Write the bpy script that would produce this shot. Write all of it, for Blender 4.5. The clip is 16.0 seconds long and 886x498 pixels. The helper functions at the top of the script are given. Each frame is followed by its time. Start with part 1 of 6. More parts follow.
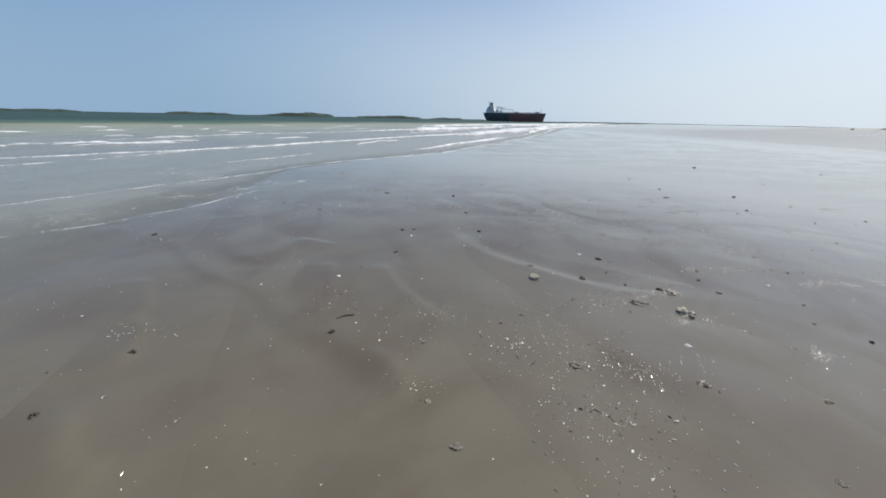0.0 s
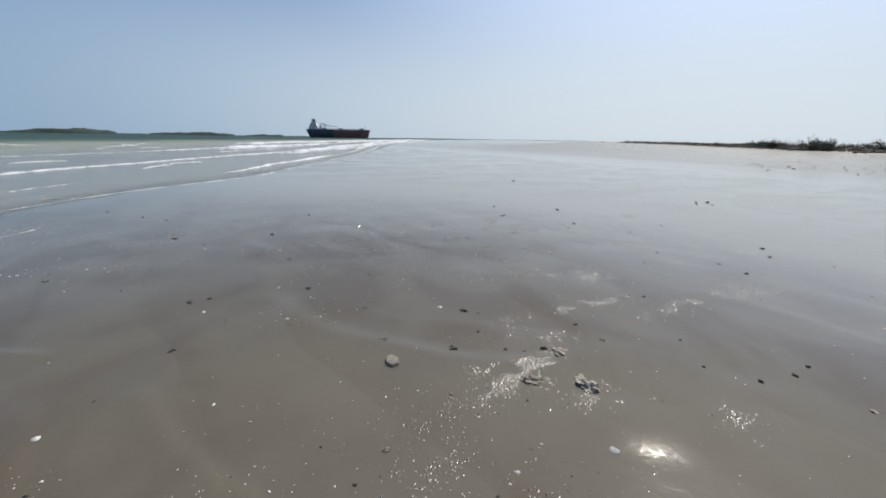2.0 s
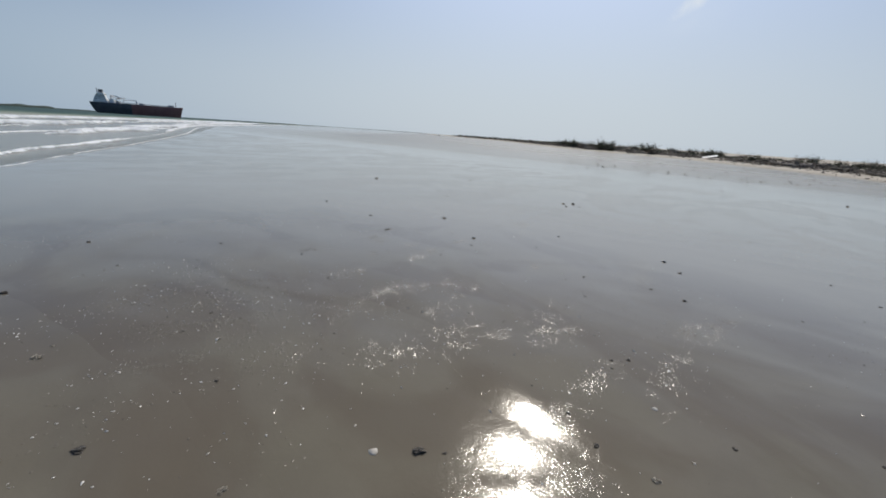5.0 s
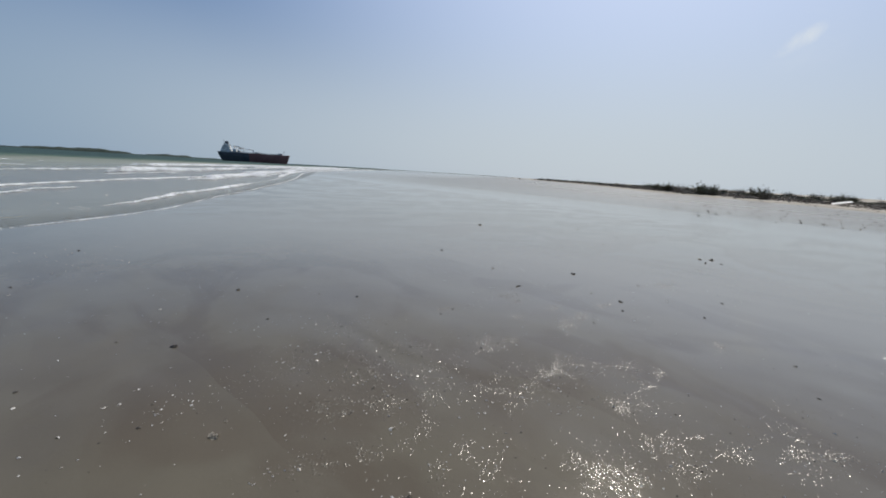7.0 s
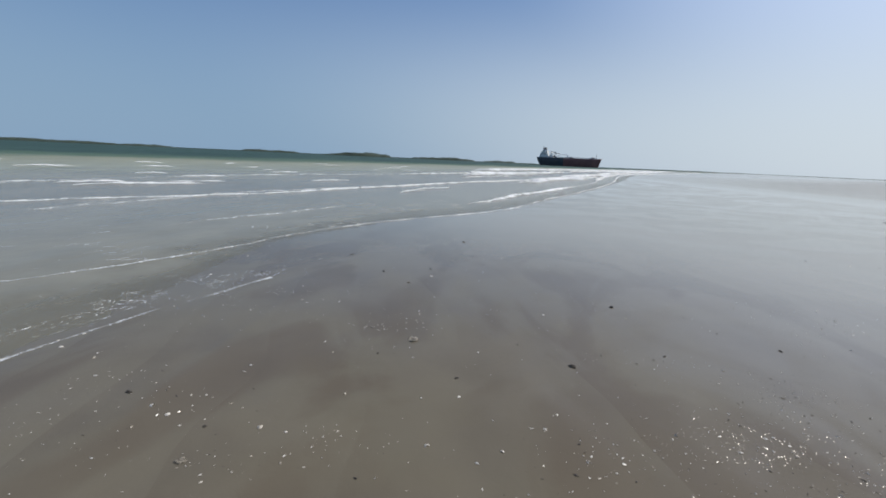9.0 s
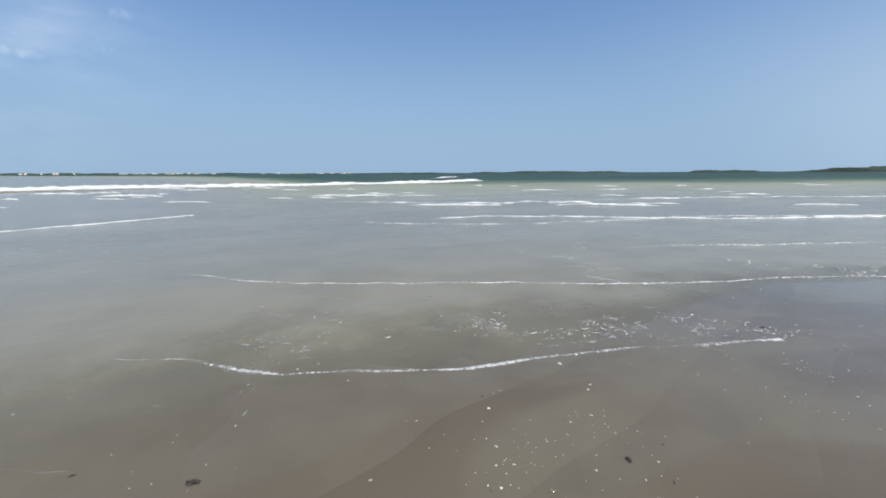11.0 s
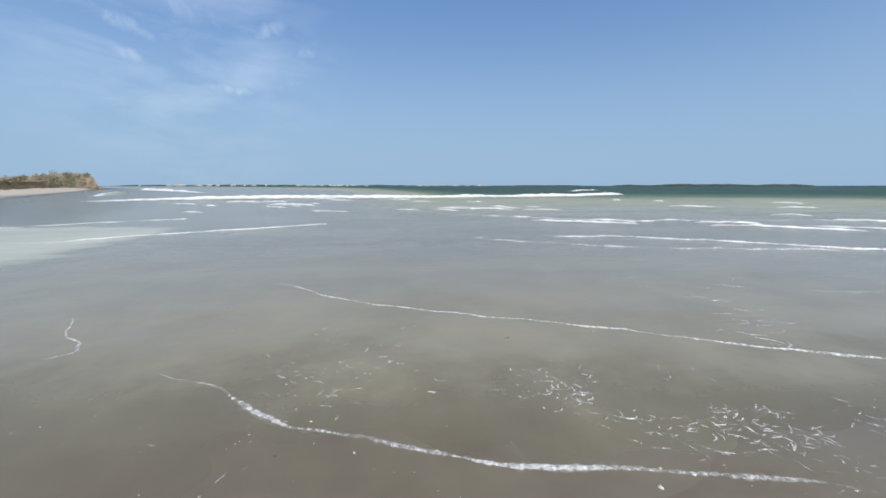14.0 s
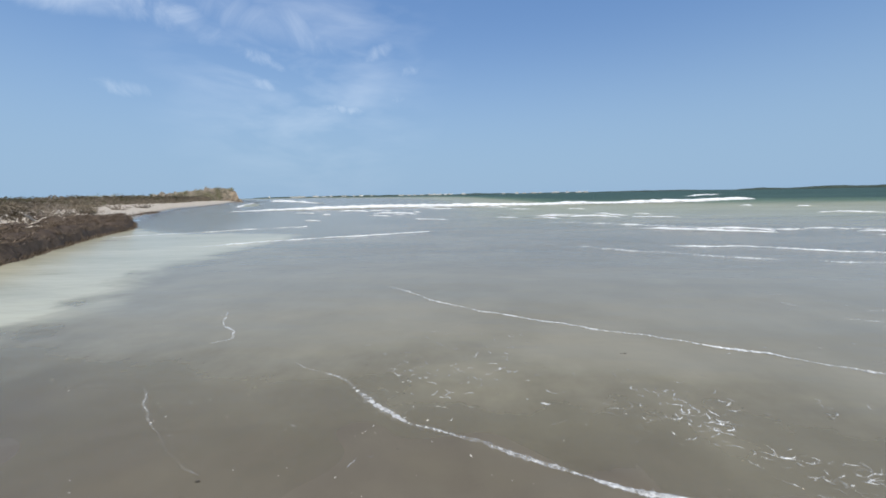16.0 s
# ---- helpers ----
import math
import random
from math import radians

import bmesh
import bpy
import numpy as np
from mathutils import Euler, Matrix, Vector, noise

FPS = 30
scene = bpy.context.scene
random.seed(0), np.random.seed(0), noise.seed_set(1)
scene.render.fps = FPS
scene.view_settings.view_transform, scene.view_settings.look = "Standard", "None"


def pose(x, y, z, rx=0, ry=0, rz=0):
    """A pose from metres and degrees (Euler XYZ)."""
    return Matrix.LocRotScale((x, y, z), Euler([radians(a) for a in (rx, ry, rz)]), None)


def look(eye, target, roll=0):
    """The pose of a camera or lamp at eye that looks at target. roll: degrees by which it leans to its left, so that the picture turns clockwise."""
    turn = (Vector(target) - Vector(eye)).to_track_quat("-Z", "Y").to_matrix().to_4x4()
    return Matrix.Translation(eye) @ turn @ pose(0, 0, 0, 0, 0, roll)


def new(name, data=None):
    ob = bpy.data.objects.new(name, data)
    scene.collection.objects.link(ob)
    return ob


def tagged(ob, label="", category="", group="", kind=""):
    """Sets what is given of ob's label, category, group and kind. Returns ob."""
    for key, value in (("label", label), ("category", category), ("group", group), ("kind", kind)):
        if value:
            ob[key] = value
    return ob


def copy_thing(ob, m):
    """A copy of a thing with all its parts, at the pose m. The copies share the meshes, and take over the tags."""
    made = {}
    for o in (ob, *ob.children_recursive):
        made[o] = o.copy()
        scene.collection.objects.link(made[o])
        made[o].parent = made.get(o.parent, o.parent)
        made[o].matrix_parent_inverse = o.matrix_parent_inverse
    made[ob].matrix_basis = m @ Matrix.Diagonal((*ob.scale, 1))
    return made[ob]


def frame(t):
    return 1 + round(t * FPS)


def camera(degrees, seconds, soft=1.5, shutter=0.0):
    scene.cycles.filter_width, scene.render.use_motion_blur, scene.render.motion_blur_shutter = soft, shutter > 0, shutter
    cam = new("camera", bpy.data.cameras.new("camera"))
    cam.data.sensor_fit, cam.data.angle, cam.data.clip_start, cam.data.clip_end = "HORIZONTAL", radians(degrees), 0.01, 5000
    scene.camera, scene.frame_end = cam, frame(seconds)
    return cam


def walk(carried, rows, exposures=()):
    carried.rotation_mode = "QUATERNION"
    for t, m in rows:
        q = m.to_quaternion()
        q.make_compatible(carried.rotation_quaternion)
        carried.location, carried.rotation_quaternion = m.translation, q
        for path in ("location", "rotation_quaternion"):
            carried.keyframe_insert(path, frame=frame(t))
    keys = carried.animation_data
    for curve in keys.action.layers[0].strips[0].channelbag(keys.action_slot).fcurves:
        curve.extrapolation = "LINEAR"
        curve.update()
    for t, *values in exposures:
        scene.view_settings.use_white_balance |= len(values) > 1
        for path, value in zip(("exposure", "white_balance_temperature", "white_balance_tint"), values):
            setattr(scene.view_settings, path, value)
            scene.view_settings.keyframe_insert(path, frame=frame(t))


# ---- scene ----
# A wet tidal flat beside a shallow sea; x to the right of the first view, y ahead, z up; the film of water lies at z = 0.
cam = camera(95.0, 16.0, soft=1.75)
# seconds, eye, yaw to the left, pitch up, roll
PATH = [
    (0.0, 0.000, 0.000, 1.418, 0.00, -17.72, 1.19),
    (0.5, 0.013, 0.320, 1.411, -2.04, -18.66, 1.08),
    (1.0, 0.029, 0.622, 1.419, -5.01, -19.07, 0.93),
    (1.5, 0.089, 0.950, 1.436, -8.75, -18.17, 0.56),
    (2.0, 0.205, 1.188, 1.467, -23.19, -15.18, 0.91),
    (2.5, 0.312, 1.487, 1.458, -44.06, -16.19, 2.08),
    (3.0, 0.429, 1.719, 1.453, -55.41, -18.09, 2.88),
    (3.5, 0.582, 2.013, 1.473, -54.38, -18.48, 4.05),
    (4.0, 0.608, 2.294, 1.480, -51.29, -17.83, 4.73),
    (4.5, 0.576, 2.638, 1.513, -48.63, -16.71, 4.43),
    (4.7, 0.547, 2.749, 1.533, -47.33, -16.38, 4.07),
    (5.2, 0.504, 3.034, 1.546, -44.46, -15.22, 3.76),
    (5.7, 0.453, 3.262, 1.560, -42.01, -13.68, 3.58),
    (6.3, 0.368, 3.515, 1.575, -38.93, -11.87, 3.50),
    (6.8, 0.263, 3.752, 1.582, -35.66, -10.85, 3.48),
    (7.0, 0.219, 3.864, 1.591, -34.16, -10.59, 3.51),
    (7.5, 0.091, 4.121, 1.601, -29.16, -10.08, 3.81),
    (8.0, -0.067, 4.313, 1.570, -24.15, -10.08, 4.64),
    (8.5, -0.260, 4.505, 1.575, -15.71, -10.78, 4.08),
    (9.0, -0.504, 4.744, 1.539, 7.04, -12.38, 2.65),
    (9.5, -0.704, 4.909, 1.521, 28.83, -12.92, 1.18),
    (10.0, -0.999, 4.966, 1.473, 44.98, -12.49, 0.29),
    (10.2, -1.088, 4.974, 1.472, 50.26, -12.08, -0.24),
    (10.6, -1.289, 5.030, 1.473, 58.87, -11.28, -0.24),
    (11.0, -1.454, 5.116, 1.475, 64.24, -10.57, -0.23),
    (11.4, -1.588, 5.224, 1.478, 67.34, -10.00, -0.22),
    (11.9, -1.718, 5.373, 1.482, 69.48, -9.50, -0.20),
    (12.3, -1.797, 5.494, 1.484, 70.99, -9.33, -0.16),
    (12.5, -1.840, 5.527, 1.485, 71.89, -9.29, -0.00),
    (13.0, -1.920, 5.700, 1.495, 75.22, -9.14, 0.14),
    (13.5, -2.021, 5.870, 1.501, 78.83, -9.00, 0.25),
    (14.0, -2.050, 5.904, 1.501, 82.68, -8.82, 0.01),
    (14.5, -2.040, 5.862, 1.499, 86.52, -8.56, -0.22),
    (15.0, -2.008, 5.784, 1.497, 90.01, -8.08, -0.77),
    (15.5, -2.011, 5.763, 1.498, 93.44, -7.61, -0.92),
    (16.0, -2.031, 5.769, 1.498, 96.29, -7.58, -1.04),
]

def aim(x, y, z, yaw, pitch, roll):
    a, b = radians(yaw), radians(pitch)
    ahead = Vector((-math.sin(a) * math.cos(b), math.cos(a) * math.cos(b), math.sin(b)))
    return look((x, y, z), Vector((x, y, z)) + ahead * 10, roll)


walk(cam, [(r[0], aim(*r[1:])) for r in PATH], exposures=[(0.0, 0.05), (1.5, 0.0), (2.5, -0.19), (3.5, -0.28), (4.7, -0.34), (6.8, -0.39), (8.0, -0.46), (8.5, -0.45),
                                                        (9.0, -0.16), (9.5, -0.03), (10.2, 0.10), (12.3, 0.27), (14.5, 0.22), (16.0, 0.21)])

# ---------------------------------------------------------------- light
SUN_AZ, SUN_EL = 60.3, 45.6          # degrees to the right of +y, and above the horizon
sun_way = Vector((math.sin(radians(SUN_AZ)) * math.cos(radians(SUN_EL)),
                  math.cos(radians(SUN_AZ)) * math.cos(radians(SUN_EL)), math.sin(radians(SUN_EL))))
sun_data = bpy.data.lights.new("sun", "SUN")
sun_data.energy, sun_data.angle, sun_data.color = 4.2, radians(0.53), (1.0, 0.93, 0.82)
sun = new("sun", sun_data)
sun.matrix_world = look(sun_way * 100, (0, 0, 0))

world = bpy.data.worlds.new("sky")
scene.world = world
world.use_nodes = True
wn, wl = world.node_tree.nodes, world.node_tree.links
wn.clear()


def wnode(kind, **values):
    n = wn.new(kind)
    for k, v in values.items():
        n.inputs[k].default_value = v
    return n


sky = wn.new("ShaderNodeTexSky")
sky.sky_type = "NISHITA"
sky.sun_disc = False
sky.sun_elevation, sky.sun_rotation = radians(SUN_EL), radians(SUN_AZ)
sky.altitude, sky.air_density, sky.dust_density, sky.ozone_density = 0, 1.0, 0.7, 2.0
way = wn.new("ShaderNodeTexCoord")
blue = wnode("ShaderNodeBackground", Strength=0.05)
wl.new(sky.outputs[0], blue.inputs["Color"])
air = wnode("ShaderNodeBackground", Strength=1.0)
air.inputs["Color"].default_value = (0.064, 0.141, 0.306, 1)
# sea haze, thickest at the horizon and brighter towards the sun
split = wn.new("ShaderNodeSeparateXYZ")
wl.new(way.outputs["Generated"], split.inputs[0])
low = wn.new("ShaderNodeMapRange")
low.interpolation_type = "SMOOTHERSTEP"
for k, v in (("From Min", -0.02), ("From Max", 0.46), ("To Min", 0.92), ("To Max", 0.0)):
    low.inputs[k].default_value = v
wl.new(split.outputs["Z"], low.inputs["Value"])
# the air's own light thins out towards the zenith
thin = wn.new("ShaderNodeMapRange")
thin.interpolation_type = "SMOOTHSTEP"
for k, v in (("From Min", 0.40), ("From Max", 0.85), ("To Min", 1.0), ("To Max", 0.25)):
    thin.inputs[k].default_value = v
wl.new(split.outputs["Z"], thin.inputs["Value"])
wl.new(thin.outputs[0], air.inputs["Strength"])
sunlit = wn.new("ShaderNodeAddShader")
wl.new(blue.outputs[0], sunlit.inputs[0])
wl.new(air.outputs[0], sunlit.inputs[1])
sunward = wn.new("ShaderNodeVectorMath")
sunward.operation = "DOT_PRODUCT"
sunward.inputs[1].default_value = sun_way
wl.new(way.outputs["Generated"], sunward.inputs[0])
glare = wn.new("ShaderNodeMapRange")
glare.interpolation_type = "SMOOTHSTEP"
for k, v in (("From Min", -0.05), ("From Max", 0.95), ("To Min", 0.0), ("To Max", 1.0)):
    glare.inputs[k].default_value = v
wl.new(sunward.outputs["Value"], glare.inputs["Value"])
haze_tint = wn.new("ShaderNodeMix")
haze_tint.data_type = "RGBA"
haze_tint.inputs[6].default_value, haze_tint.inputs[7].default_value = (0.277, 0.418, 0.584, 1), (0.765, 0.84, 0.895, 1)
wl.new(glare.outputs[0], haze_tint.inputs[0])
haze = wnode("ShaderNodeBackground", Strength=1.0)
wl.new(haze_tint.outputs[2], haze.inputs["Color"])
# the wide pale aureole round the sun
ring = wn.new("ShaderNodeMapRange")
ring.interpolation_type = "SMOOTHSTEP"
for k, v in (("From Min", 0.55), ("From Max", 1.0), ("To Min", 0.0), ("To Max", 0.5)):
    ring.inputs[k].default_value = v
wl.new(sunward.outputs["Value"], ring.inputs["Value"])
aureole = wn.new("ShaderNodeBackground")
aureole.inputs["Color"].default_value = (0.95, 0.96, 1.0, 1)
wl.new(ring.outputs[0], aureole.inputs["Strength"])
upper = wn.new("ShaderNodeAddShader")
wl.new(sunlit.outputs[0], upper.inputs[0])
wl.new(aureole.outputs[0], upper.inputs[1])
clear = wn.new("ShaderNodeMixShader")
wl.new(low.outputs[0], clear.inputs[0])
wl.new(upper.outputs[0], clear.inputs[1])
wl.new(haze.outputs[0], clear.inputs[2])
veil = wnode("ShaderNodeBackground", Strength=1.05)
veil.inputs["Color"].default_value = (0.86, 0.93, 1.0, 1)


def cirrus(az, el, spread, seed, stretch, bend):
    """A streaked patch of high cloud round one direction of the sky."""
    centre = (math.sin(radians(az)) * math.cos(radians(el)), math.cos(radians(az)) * math.cos(radians(el)), math.sin(radians(el)))
    turn = wn.new("ShaderNodeMapping")
    turn.inputs["Rotation"].default_value = (bend, 0.1, radians(az))
    turn.inputs["Scale"].default_value = stretch
    turn.inputs["Location"].default_value = (seed, seed * 0.7, 0)
    wl.new(way.outputs["Generated"], turn.inputs["Vector"])
    streaks = wnode("ShaderNodeTexNoise", Scale=2.2, Detail=6.0, Roughness=0.54, Distortion=0.3)
    wl.new(turn.outputs[0], streaks.inputs["Vector"])
    ramp = wn.new("ShaderNodeMapRange")
    ramp.inputs["From Min"].default_value, ramp.inputs["From Max"].default_value = 0.44, 1.9
    wl.new(streaks.outputs["Fac"], ramp.inputs["Value"])
    gap = wn.new("ShaderNodeVectorMath")
    gap.operation = "DISTANCE"
    gap.inputs[1].default_value = centre
    wl.new(way.outputs["Generated"], gap.inputs[0])
    near = wn.new("ShaderNodeMapRange")
    near.inputs["From Min"].default_value, near.inputs["From Max"].default_value = spread, spread * 0.35
    wl.new(gap.outputs["Value"], near.inputs["Value"])
    both = wn.new("ShaderNodeMath")
    both.operation = "MULTIPLY"
    wl.new(ramp.outputs[0], both.inputs[0])
    wl.new(near.outputs[0], both.inputs[1])
    return both


def streak(az, el, slope, length, width, strength):
    """One long thin wisp, feathered along its edges."""
    a, e = radians(az), radians(el)
    centre = Vector((math.sin(a) * math.cos(e), math.cos(a) * math.cos(e), math.sin(e)))
    level = Vector((math.cos(a), -math.sin(a), 0))
    rising = Vector((-math.sin(a) * math.sin(e), -math.cos(a) * math.sin(e), math.cos(e)))
    fray = wnode("ShaderNodeTexNoise", Scale=min(26.0, 0.28 / width), Detail=7.0, Roughness=0.62, Distortion=0.8)
    wl.new(way.outputs["Generated"], fray.inputs["Vector"])
    total_ = None
    for axis_, reach in ((level * math.cos(slope) + rising * math.sin(slope), length), (rising * math.cos(slope) - level * math.sin(slope), width)):
        dot = wn.new("ShaderNodeVectorMath")
        dot.operation = "DOT_PRODUCT"
        dot.inputs[1].default_value = axis_ / reach
        wl.new(way.outputs["Generated"], dot.inputs[0])
        off_ = wn.new("ShaderNodeMath")
        off_.operation = "SUBTRACT"
        wl.new(dot.outputs["Value"], off_.inputs[0])
        off_.inputs[1].default_value = centre.dot(axis_) / reach
        sq = wn.new("ShaderNodeMath")
        sq.operation = "MULTIPLY"
        wl.new(off_.outputs[0], sq.inputs[0])
        wl.new(off_.outputs[0], sq.inputs[1])
        if total_ is None:
            total_ = sq
        else:
            both = wn.new("ShaderNodeMath")
            both.operation = "ADD"
            wl.new(total_.outputs[0], both.inputs[0])
            wl.new(sq.outputs[0], both.inputs[1])
            total_ = both
    worn = wn.new("ShaderNodeMath")
    worn.operation = "MULTIPLY_ADD"
    wl.new(fray.outputs["Fac"], worn.inputs[0])
    worn.inputs[1].default_value, worn.inputs[2].default_value = 4.2, -2.1
    gone = wn.new("ShaderNodeMath")
    gone.operation = "ADD"
    wl.new(total_.outputs[0], gone.inputs[0])
    wl.new(worn.outputs[0], gone.inputs[1])
    left = wn.new("ShaderNodeMapRange")
    left.interpolation_type = "SMOOTHSTEP"
    for k, v in (("From Min", 1.3), ("From Max", -1.2), ("To Min", 0.0), ("To Max", strength)):
        left.inputs[k].default_value = v
    wl.new(gone.outputs[0], left.inputs["Value"])
    return left


wisps = [streak(72.4, 15.4, radians(32), 0.036, 0.015, 1.0), streak(-127.5, 19.6, radians(-15), 0.13, 0.034, 0.42), streak(-137, 19.8, radians(2), 0.12, 0.030, 0.38),
         streak(-119.5, 16.9, radians(-20), 0.055, 0.014, 0.26), streak(-118, 20.6, radians(-8), 0.11, 0.045, 0.30), streak(-110.8, 19.2, radians(-35), 0.040, 0.020, 0.22),
         streak(-104.2, 18.3, radians(25), 0.034, 0.017, 0.22), streak(-100.0, 16.2, radians(18), 0.030, 0.012, 0.20), streak(-102, 12.7, radians(8), 0.024, 0.008, 0.14),
         streak(-109.8, 11.4, radians(-4), 0.060, 0.012, 0.28), streak(-119.2, 13.8, radians(-14), 0.040, 0.012, 0.24), streak(-133, 12.0, radians(-4), 0.040, 0.016, 0.26)]
high = cirrus(-114, 17, 0.34, 2.3, (0.9, 2.2, 6.5), 0.45)
for wisp in wisps:
    more = wn.new("ShaderNodeMath")
    more.operation = "MAXIMUM"
    wl.new(high.outputs[0], more.inputs[0])
    wl.new(wisp.outputs[0], more.inputs[1])
    high = more
small = cirrus(72.4, 15.6, 0.075, 5.1, (5.0, 5.0, 7.0), 0.9)
total = wn.new("ShaderNodeMath")
total.operation = "ADD"
total.use_clamp = True
wl.new(high.outputs[0], total.inputs[0])
wl.new(small.outputs[0], total.inputs[1])
joined = wn.new("ShaderNodeMixShader")
wl.new(total.outputs[0], joined.inputs[0])
wl.new(clear.outputs[0], joined.inputs[1])
wl.new(veil.outputs[0], joined.inputs[2])
wout = wn.new("ShaderNodeOutputWorld")
wl.new(joined.outputs[0], wout.inputs["Surface"])

# ---------------------------------------------------------------- materials


class Mat:
    """A small builder for node materials."""

    def __init__(self, name, rough=0.8, metal=0.0, spec=0.5):
        self.m = bpy.data.materials.new(name)
        self.m.use_nodes = True
        self.nodes, self.links = self.m.node_tree.nodes, self.m.node_tree.links
        self.bsdf = self.nodes["Principled BSDF"]
        self.bsdf.inputs["Roughness"].default_value = rough
        self.bsdf.inputs["Metallic"].default_value = metal
        self.bsdf.inputs["Specular IOR Level"].default_value = spec
        self.place = self.nodes.new("ShaderNodeNewGeometry").outputs["Position"]

    def local(self):
        self.place = self.nodes.new("ShaderNodeTexCoord").outputs["Object"]
        return self

    def mapped(self, scale=(1, 1, 1), rot=(0, 0, 0)):
        n = self.nodes.new("ShaderNodeMapping")
        n.inputs["Scale"].default_value, n.inputs["Rotation"].default_value = scale, rot
        self.links.new(self.place, n.inputs["Vector"])
        return n.outputs[0]

    def noise(self, scale, detail=4.0, rough=0.55, vec=None, distort=0.0):
        n = self.nodes.new("ShaderNodeTexNoise")
        n.inputs["Scale"].default_value, n.inputs["Detail"].default_value = scale, detail
        n.inputs["Roughness"].default_value, n.inputs["Distortion"].default_value = rough, distort
        self.links.new(vec or self.place, n.inputs["Vector"])
        return n.outputs["Fac"]

    def voronoi(self, scale, vec=None):
        n = self.nodes.new("ShaderNodeTexVoronoi")
        n.inputs["Scale"].default_value = scale
        self.links.new(vec or self.place, n.inputs["Vector"])
        return n.outputs["Distance"]

    def wave(self, scale, vec, distort=4.0, detail=2.0):
        n = self.nodes.new("ShaderNodeTexWave")
        n.inputs["Scale"].default_value, n.inputs["Distortion"].default_value = scale, distort
        n.inputs["Detail"].default_value, n.inputs["Detail Scale"].default_value = detail, 1.4
        self.links.new(vec, n.inputs["Vector"])
        return n.outputs["Fac"]

    def saw(self, scale, vec, distort, detail):
        """A sawtooth across bands, 0 to 1."""
        n = self.nodes.new("ShaderNodeTexWave")
        n.wave_profile = "SAW"
        n.inputs["Scale"].default_value, n.inputs["Distortion"].default_value = scale, distort
        n.inputs["Detail"].default_value, n.inputs["Detail Scale"].default_value = detail, 0.7
        self.links.new(vec, n.inputs["Vector"])
        return n.outputs["Fac"]

    def attr(self, name):
        n = self.nodes.new("ShaderNodeAttribute")
        n.attribute_name = name
        return n.outputs["Fac"]

    def rand(self):
        return self.nodes.new("ShaderNodeObjectInfo").outputs["Random"]

    def island(self):
        return self.nodes.new("ShaderNodeNewGeometry").outputs["Random Per Island"]

    def range(self, fac, a, b, lo=0.0, hi=1.0, smooth=True):
        n = self.nodes.new("ShaderNodeMapRange")
        n.interpolation_type = "SMOOTHSTEP" if smooth else "LINEAR"
        for k, v in (("From Min", a), ("From Max", b), ("To Min", lo), ("To Max", hi)):
            n.inputs[k].default_value = v
        self.links.new(fac, n.inputs["Value"])
        return n.outputs[0]

    def math(self, op, a, b):
        n = self.nodes.new("ShaderNodeMath")
        n.operation = op
        for i, v in enumerate((a, b)):
            if isinstance(v, (int, float)):
                n.inputs[i].default_value = v
            else:
                self.links.new(v, n.inputs[i])
        return n.outputs[0]

    def ramp(self, fac, stops):
        n = self.nodes.new("ShaderNodeValToRGB")
        r = n.color_ramp
        while len(r.elements) < len(stops):
            r.elements.new(0.5)
        for e, (p, c) in zip(r.elements, stops):
            e.position, e.color = p, (*c, 1)
        self.links.new(fac, n.inputs["Fac"])
        return n.outputs["Color"]

    def mix(self, fac, a, b):
        n = self.nodes.new("ShaderNodeMix")
        n.data_type = "RGBA"
        if isinstance(fac, (int, float)):
            n.inputs[0].default_value = fac
        else:
            self.links.new(fac, n.inputs[0])
        for i, v in ((6, a), (7, b)):
            if isinstance(v, tuple):
                n.inputs[i].default_value = (*v, 1)
            else:
                self.links.new(v, n.inputs[i])
        return n.outputs[2]

    def bump(self, height, strength, distance, under=None):
        n = self.nodes.new("ShaderNodeBump")
        n.inputs["Strength"].default_value, n.inputs["Distance"].default_value = strength, distance
        self.links.new(height, n.inputs["Height"])
        if under:
            self.links.new(under, n.inputs["Normal"])
        return n.outputs[0]

    def set(self, color=None, rough=None, normal=None):
        for key, v in (("Base Color", color), ("Roughness", rough), ("Normal", normal)):
            if v is None:
                continue
            if isinstance(v, tuple):
                self.bsdf.inputs[key].default_value = (*v, 1)
            elif isinstance(v, (int, float)):
                self.bsdf.inputs[key].default_value = v
            else:
                self.links.new(v, self.bsdf.inputs[key])
        return self.m


def simple(name, dark, light, scale, rough=0.8, bump=0.3, dist=0.01, metal=0.0, spec=0.4, local=True):
    m = Mat(name, rough, metal, spec)
    if local:
        m.local()
    a, b = m.noise(scale, 5.0), m.noise(scale * 6, 3.0)
    tone = m.range(m.math("ADD", m.math("MULTIPLY", a, 0.7), m.math("MULTIPLY", b, 0.3)), 0.32, 0.68)
    return m.set(m.mix(tone, dark, light), m.range(b, 0.3, 0.7, rough - 0.1, min(1.0, rough + 0.08)), m.bump(b, bump, dist))


def varied(name, stops, scale, rough=0.85, bump=0.4, dist=0.004, per="object", spec=0.3):
    """A material that differs from object to object, or from island to island."""
    m = Mat(name, rough, 0.0, spec).local()
    pick = m.rand() if per == "object" else m.island()
    tone = m.ramp(pick, stops)
    grain = m.noise(scale, 5.0)
    c = m.mix(m.range(grain, 0.35, 0.65, 0.0, 0.45), tone, (0.16, 0.14, 0.115))
    return m.set(c, rough, m.bump(grain, bump, dist))


